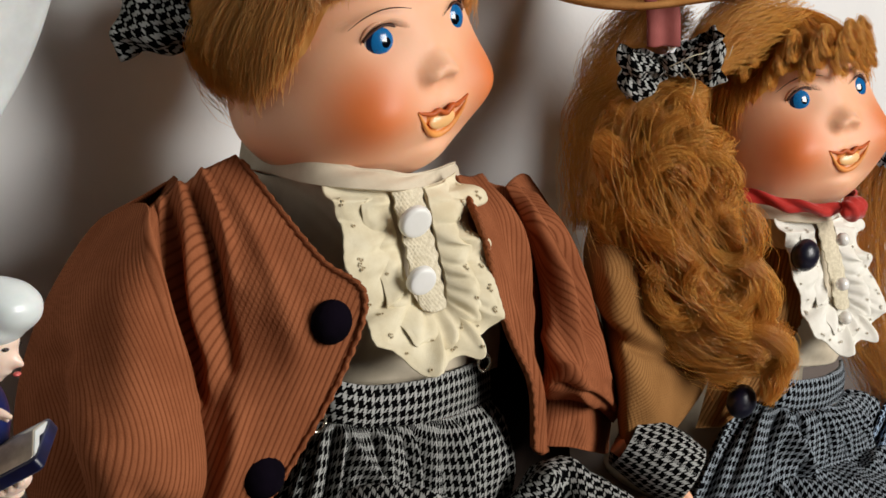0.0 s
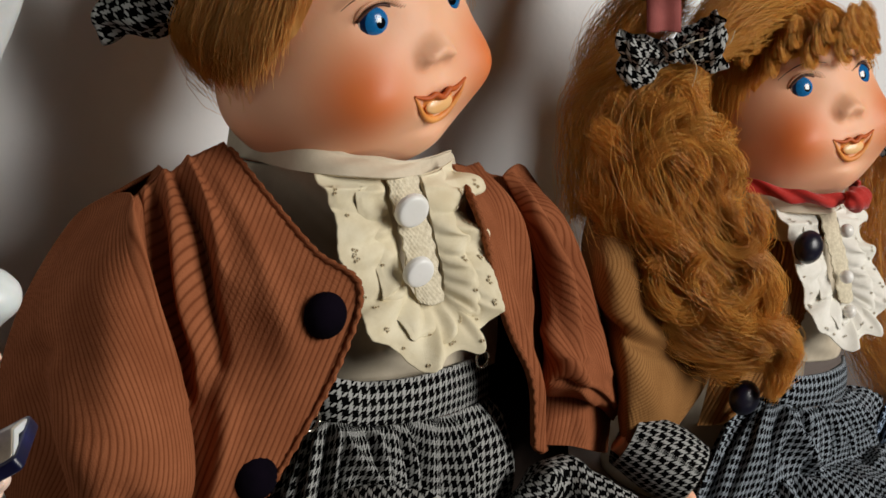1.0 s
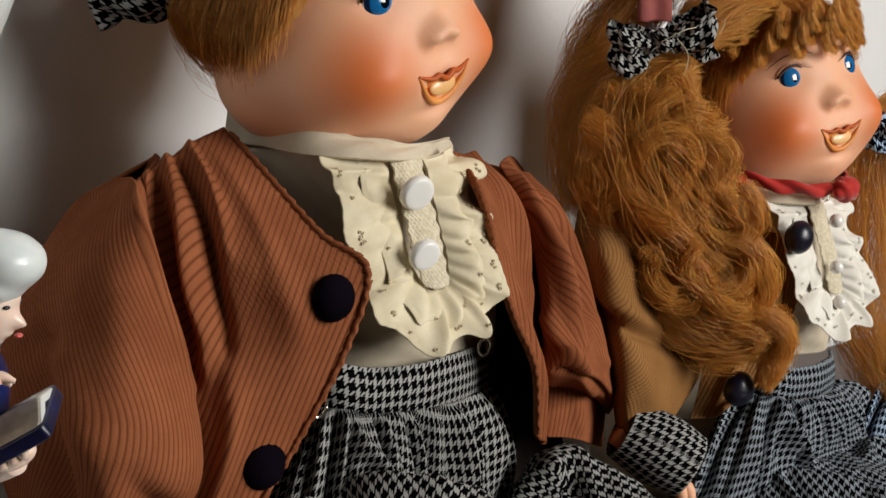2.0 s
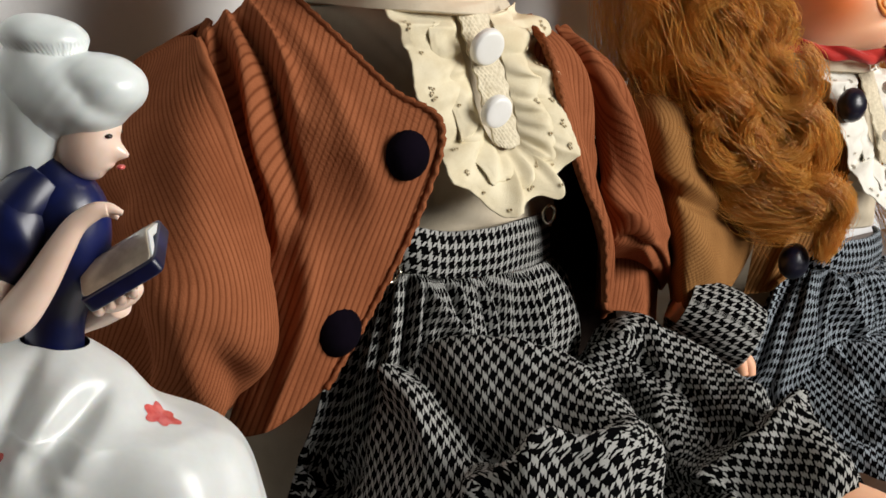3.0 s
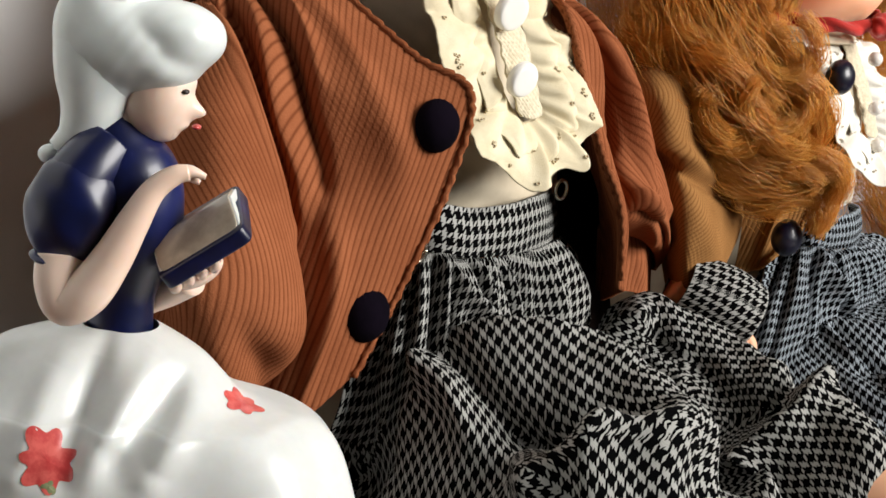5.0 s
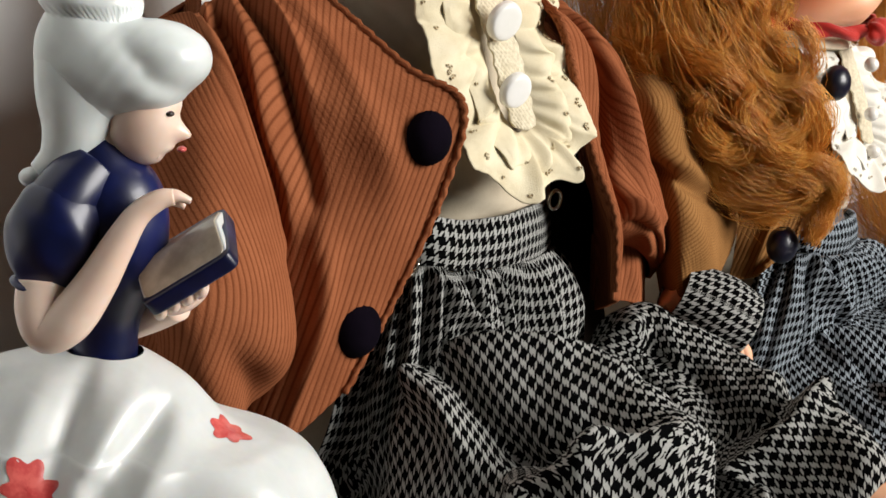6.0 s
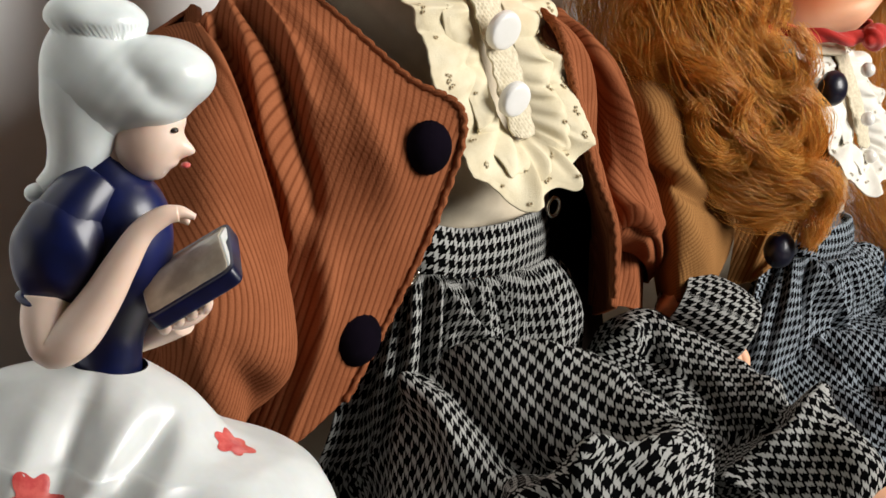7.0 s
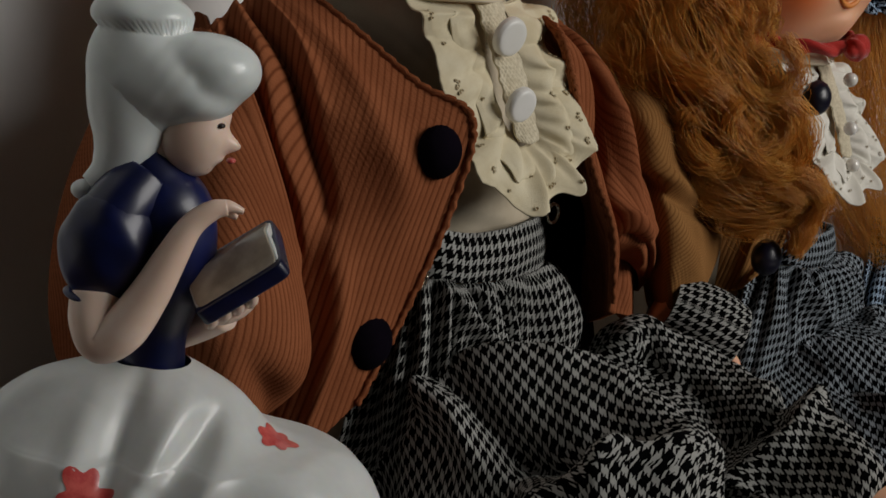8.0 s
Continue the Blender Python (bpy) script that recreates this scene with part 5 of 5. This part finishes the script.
# ---------------------------------------------------------------- porcelain figurine
def figurine():
    """A seated reading lady in one mesh. Axes: x where she looks, y to her far side, z up; millimetres turned into metres."""
    pile = Pile()
    mm = lambda *a: np.array(a, float) / 1000

    def limb(points, radii, slot, n=26, sides=24, flat=1.0):
        v, f, uv = tube(np.array(points, float) / 1000, np.array(radii, float) / 1000, n, sides, flat)
        pile.add(v, f, slot)

    def egg(c, r, slot, turn=None, shape=None, nu=36, nv=24):
        v, f = blob(mm(*c), mm(*r), nu, nv, turn, shape)
        pile.add(v, f, slot)

    waves = lambda k, h: (lambda d, p: p * (1 + h * np.sin(d[..., 2] * k + d[..., 0] * 5) * np.cos(d[..., 1] * 4))[..., None])
    # skirt: from the waist over the lap to the knee, then down to the shelf
    sect = ((119.5, 4.4, -10.4, 7.2), (117.5, 8.2, -17, 10.5), (114.5, 13.6, -25, 13.5), (111, 17.2, -30, 16.5), (108, 20.2, -33, 19), (106.2, 24, -35, 20.5), (105.2, 29, -36, 21.5), (104.2, 34.5, -36.5, 22.5),
            (101.5, 39.5, -37.5, 24), (97, 43, -38.5, 26), (90, 46, -40, 28), (78, 50, -42, 31), (58, 54, -45, 34), (30, 58, -48, 37), (0, 60, -50, 39))     # height, front, back, half width
    c = spline(np.array(sect, float), 180)
    ang = np.linspace(0, 2 * np.pi, 200, endpoint=False)
    k = np.linspace(0, 1, 180)[:, None]
    on = np.sin(np.minimum(k * 3.2, 1.57))
    fold = 1 + (0.022 * np.sin(ang * 9 + 2.5 * k + 0.6) + 0.028 * np.sin(ang * 5 - 3 * k + 1)) * on
    reach = np.where(np.cos(ang) > 0, c[:, 1:2] + 3, -3 - c[:, 2:3])
    p = np.stack([-3 + reach * np.cos(ang) * fold, c[:, 3:4] * np.sin(ang) * fold, c[:, 0:1] + 0 * ang], -1)
    # deep folds run down from the waist on the near side
    side = np.clip(-np.sin(ang), 0, 1)
    for (x0, z0), (x1, z1), wide, deep in (((15, 118), (3, 100), 3.4, -4.6), ((16, 112), (9, 98), 3.4, 3.0), ((7, 118), (-1, 101), 2.8, 2.4), ((-4, 118), (-6, 96), 2.6, -2.6), ((-11, 116), (-15, 96), 3.0, 2.2)):
        q = np.clip(((p[..., 0] - x0) * (x1 - x0) + (p[..., 2] - z0) * (z1 - z0)) / ((x1 - x0) ** 2 + (z1 - z0) ** 2), 0, 1)
        near = (p[..., 0] - x0 - q * (x1 - x0)) ** 2 + (p[..., 2] - z0 - q * (z1 - z0)) ** 2
        p[..., 1] -= deep * np.exp(-near / wide**2) * side * (0.3 + 0.7 * np.sin(np.pi * np.clip(q, 0.1, 0.9)))
    p = p / 1000
    faces = grid_faces(180, 200, True)
    pile.add(p.reshape(-1, 3), faces, 0)
    # bodice, puffed sleeves, neck
    limb(((-3, 0, 117.5), (-3.2, 0, 126), (-2.5, 0, 137), (-3.5, 0, 147), (-6, 0, 154), (-8, 0, 160)), (6.3, 6.6, 9.6, 10.2, 7.6, 4.6), 1, 40, 32)
    egg((1.6, 0, 144), (5.4, 8.0, 7.0), 1)
    for s in (-1, 1):
        egg((-11.6, s * 9.0, 142.5), (8.6, 7.2, 10.8), 1, pose(0, 0, 0, 0, 8, 0), waves(7, 0.025), 60, 44)
        limb(((-7, s * 3, 154), (-9.5, s * 6.5, 150), (-11.5, s * 8.5, 146)), (6.0, 6.4, 6.8), 1)
        egg((-13.0, s * 10.4, 133.2), (5.6, 4.9, 1.5), 1, pose(0, 0, 0, 0, 10, 0))
    limb(((-6, 0, 156), (-4, 0, 160), (-1, 0, 164)), (4.2, 4.0, 4.6), 2)
    # near arm: from the sleeve down to the elbow, up to the hand
    limb(((-12.6, -10.5, 134), (-12.4, -12.0, 129.5), (-10.6, -13.2, 125.8), (-6.6, -13.6, 128.8), (-2.6, -13.4, 135.5), (0.6, -12.8, 142.5), (3.6, -12.0, 148.5), (7.0, -11.2, 151.6), (9.6, -10.6, 152.4)), (4.6, 4.5, 4.1, 4.3, 3.7, 3.0, 2.3, 1.9, 1.5), 2, 64, 28)
    limb(((6.5, -11.2, 151.6), (9.5, -10.6, 152.6), (12.6, -10, 151.9)), (1.5, 1.25, 0.55), 2)
    limb(((6.5, -10.2, 151.0), (9.0, -9.2, 151.4), (11.4, -8.8, 150.4)), (1.1, 0.95, 0.5), 2)
    # far arm and hand under the book
    limb(((-12, 10, 133), (-8, 12, 121), (2, 8, 124), (10, 2, 129)), (5, 5, 3.8, 3), 2, 30, 20)
    egg((11.4, -3, 132.2), (5.4, 4.0, 2.9), 2, pose(0, 0, 0, 0, -34, 0))
    for j in range(4):
        limb(((8 + 2.3 * j, -6, 129.2 + 1.6 * j), (8.5 + 2.3 * j, -8.5, 130.6 + 1.6 * j), (9 + 2.3 * j, -8.2, 132.6 + 1.6 * j)), (1.2, 1.3, 0.9), 2, 10, 10)
    # open book, lying on the hand, its cover cobalt and its pages warm grey
    book = pose(0.0122, -0.0035, 0.1392, 20, -38, 0)
    for cx, half, thick, slot, lift in ((0, (9.4, 9.0), 1.9, 3, 0.0), (0, (8.9, 8.4), 1.0, 0, 1.8), (0, (8.5, 8.0), 0.6, 4, 2.5)):
        v, f = blob((0, 0, 0), (1, 1, 1), 48, 24)
        q = np.sign(v) * np.abs(v) ** 0.18
        q = q * mm(half[0], half[1], thick)
        q[:, 2] += lift / 1000 + 0.0016 * np.cos(q[:, 1] * 300) * (slot != 3)
        pile.add(q @ np.array(book.to_3x3()).T + np.array(book.translation), f, slot)
    # head with a high grey-white hairdo
    def lady(d, p):
        x, y, z = p[..., 0].copy(), p[..., 1], p[..., 2]
        on = d[..., 0] > 0
        bump = lambda cz, sz, sy, h: h * np.exp(-((z - cz) / sz) ** 2 - (y / sy) ** 2) * on
        x = x + bump(-0.0012, 0.0016, 0.0014, 0.0024) + bump(-0.0045, 0.0009, 0.002, 0.0006) + bump(-0.0080, 0.0018, 0.003, 0.0010) - bump(0.0018, 0.0016, 0.005, 0.0006)
        return np.stack([x, y, z], -1)
    egg((1.2, 0, 164.6), (7.0, 6.4, 9.0), 2, pose(0, 0, 0, 0, 10, 0), lady, 60, 50)
    limb(((-2, -2.5, 162), (1.5, -2.0, 159.5), (4.6, -0.6, 158.2)), (2.6, 2.2, 1.6), 2)
    # the hairdo is one smooth mass: cap, rolled front, high bun and a tail falling behind
    mass = ((-4.0, 173.0, 13.6, 10.8, 9.2), (5.2, 174.4, 7.2, 8.8, 4.4), (3.6, 177.2, 8.2, 9.4, 5.0), (-9.6, 184.2, 9.4, 8.4, 4.6), (-9.8, 168, 8.4, 8.2, 10.0), (-10.0, 177, 8.9, 8.6, 9.5), (1.0, 170.4, 6.6, 8.9, 4.2))

    def hairdo(d, p):
        far = np.zeros(d.shape[:2])
        for cx, cz, rx, ry, rz in mass:
            o, r = np.array((-4.0 - cx, 0, 174.0 - cz)), np.array((rx, ry, rz))
            A, B, C = ((d / r) ** 2).sum(-1), ((d / r) * (o / r)).sum(-1), ((o / r) ** 2).sum() - 1
            root = B * B - A * C
            far += np.where(root > 0, np.maximum((-B + np.sqrt(np.maximum(root, 0))) / A, 0.0), 0.0) ** 9
        wave = 1 + 0.008 * np.sin(d[..., 2] * 7 + d[..., 0] * 6) + 0.003 * np.sin(d[..., 0] * 19 - d[..., 2] * 12)
        return d * (0.975 * far ** (1 / 9) * wave)[..., None] / 1000
    egg((-4.0, 0, 174.0), (1, 1, 1), 5, None, hairdo, 120, 90)
    limb(((-10.5, 0, 176), (-10.2, -1, 168), (-10.6, -2, 161), (-12.8, -3, 155.5), (-15.8, -4, 152.2)), (8.6, 8.2, 6.4, 4.0, 2.6), 5, 50, 36)
    egg((-17.2, -4.2, 151.6), (2.4, 2.4, 1.9), 5)
    for s in (-1, 1):
        egg((6.5, s * 3.5, 166.0), (0.9, 1.1, 0.55), 6, None, None, 14, 10)
        limb(((7.0, s * 2.2, 168.0), (6.8, s * 3.8, 168.5), (5.8, s * 5.2, 167.9)), (0.15, 0.2, 0.12), 6, 10, 6)
    egg((8.6, 0, 159.2), (0.9, 1.5, 0.55), 7, None, None, 14, 10)
    # painted flowers, raised enamel on the skirt
    flat_p, nn = p.reshape(-1, 3), normals(p, True).reshape(-1, 3)
    if (nn[:, :2] * (flat_p - flat_p.mean(0))[:, :2]).sum(1).mean() < 0:
        nn = -nn

    def paint(x, z, r, slot, petals, spin=0.0, depth=0.45):
        """A thin enamel flower pressed onto the near side of the skirt."""
        near = flat_p[:, 1] < -0.002
        i = int(np.argmin(np.where(near, (flat_p[:, 0] - x / 1000) ** 2 + (flat_p[:, 2] - z / 1000) ** 2, 9)))
        o, w = flat_p[i], nn[i]
        a = np.cross(w, (0, 0, 1.0))
        a /= np.linalg.norm(a) + 1e-9
        b = np.cross(w, a)
        ang = np.linspace(0, 2 * np.pi, 60, endpoint=False)
        rad = r / 1000 * (1 - 0.7 * depth * np.abs(np.sin(ang * petals / 2 + spin)) ** 2.5 + 0.10 * np.sin(ang * 2 + 3 * spin + x) + 0.07 * np.sin(ang * 3 + z))
        rows = []
        for k in np.linspace(0, 1, 6):
            q = o + k * rad[:, None] * (np.cos(ang)[:, None] * a + np.sin(ang)[:, None] * b)
            j = np.argmin(((flat_p[None, ::3] - q[:, None]) ** 2).sum(2), 1) * 3
            q = q - ((q - flat_p[j]) * nn[j]).sum(1)[:, None] * nn[j] + nn[j] * 0.00025 * (1 - 0.6 * k)
            rows.append(q)
        pile.add(np.array(rows).reshape(-1, 3), grid_faces(6, 60, True), slot)

    paint(22.6, 108.5, 4.2, 7, 6)
    paint(-9.5, 99.5, 6.0, 7, 7, 0.4)
    paint(-9.0, 95.4, 1.6, 9, 3)
    paint(7.5, 71.0, 4.0, 8, 6)
    paint(-6.0, 71.5, 3.6, 8, 5, 0.3)
    paint(1.0, 70.0, 2.0, 9, 3)
    paint(-20.0, 80.0, 2.2, 9, 3)
    ob = part("figurine", pile.mesh("figurine"), [GLAZE, COBALT, FIGSKIN, COBALT, PAGE, GREYGLAZE, INK, DECAL, DECALBLUE, DECALGREEN])
    ob.matrix_basis = Matrix.Translation((-0.203, -0.196, 0)) @ Matrix.Rotation(math.atan2(-0.832, 0.5548), 4, "Z")
    return tagged(ob, "glazed porcelain lady reading, cobalt bodice and flowered white skirt", "figurine")


figurine()
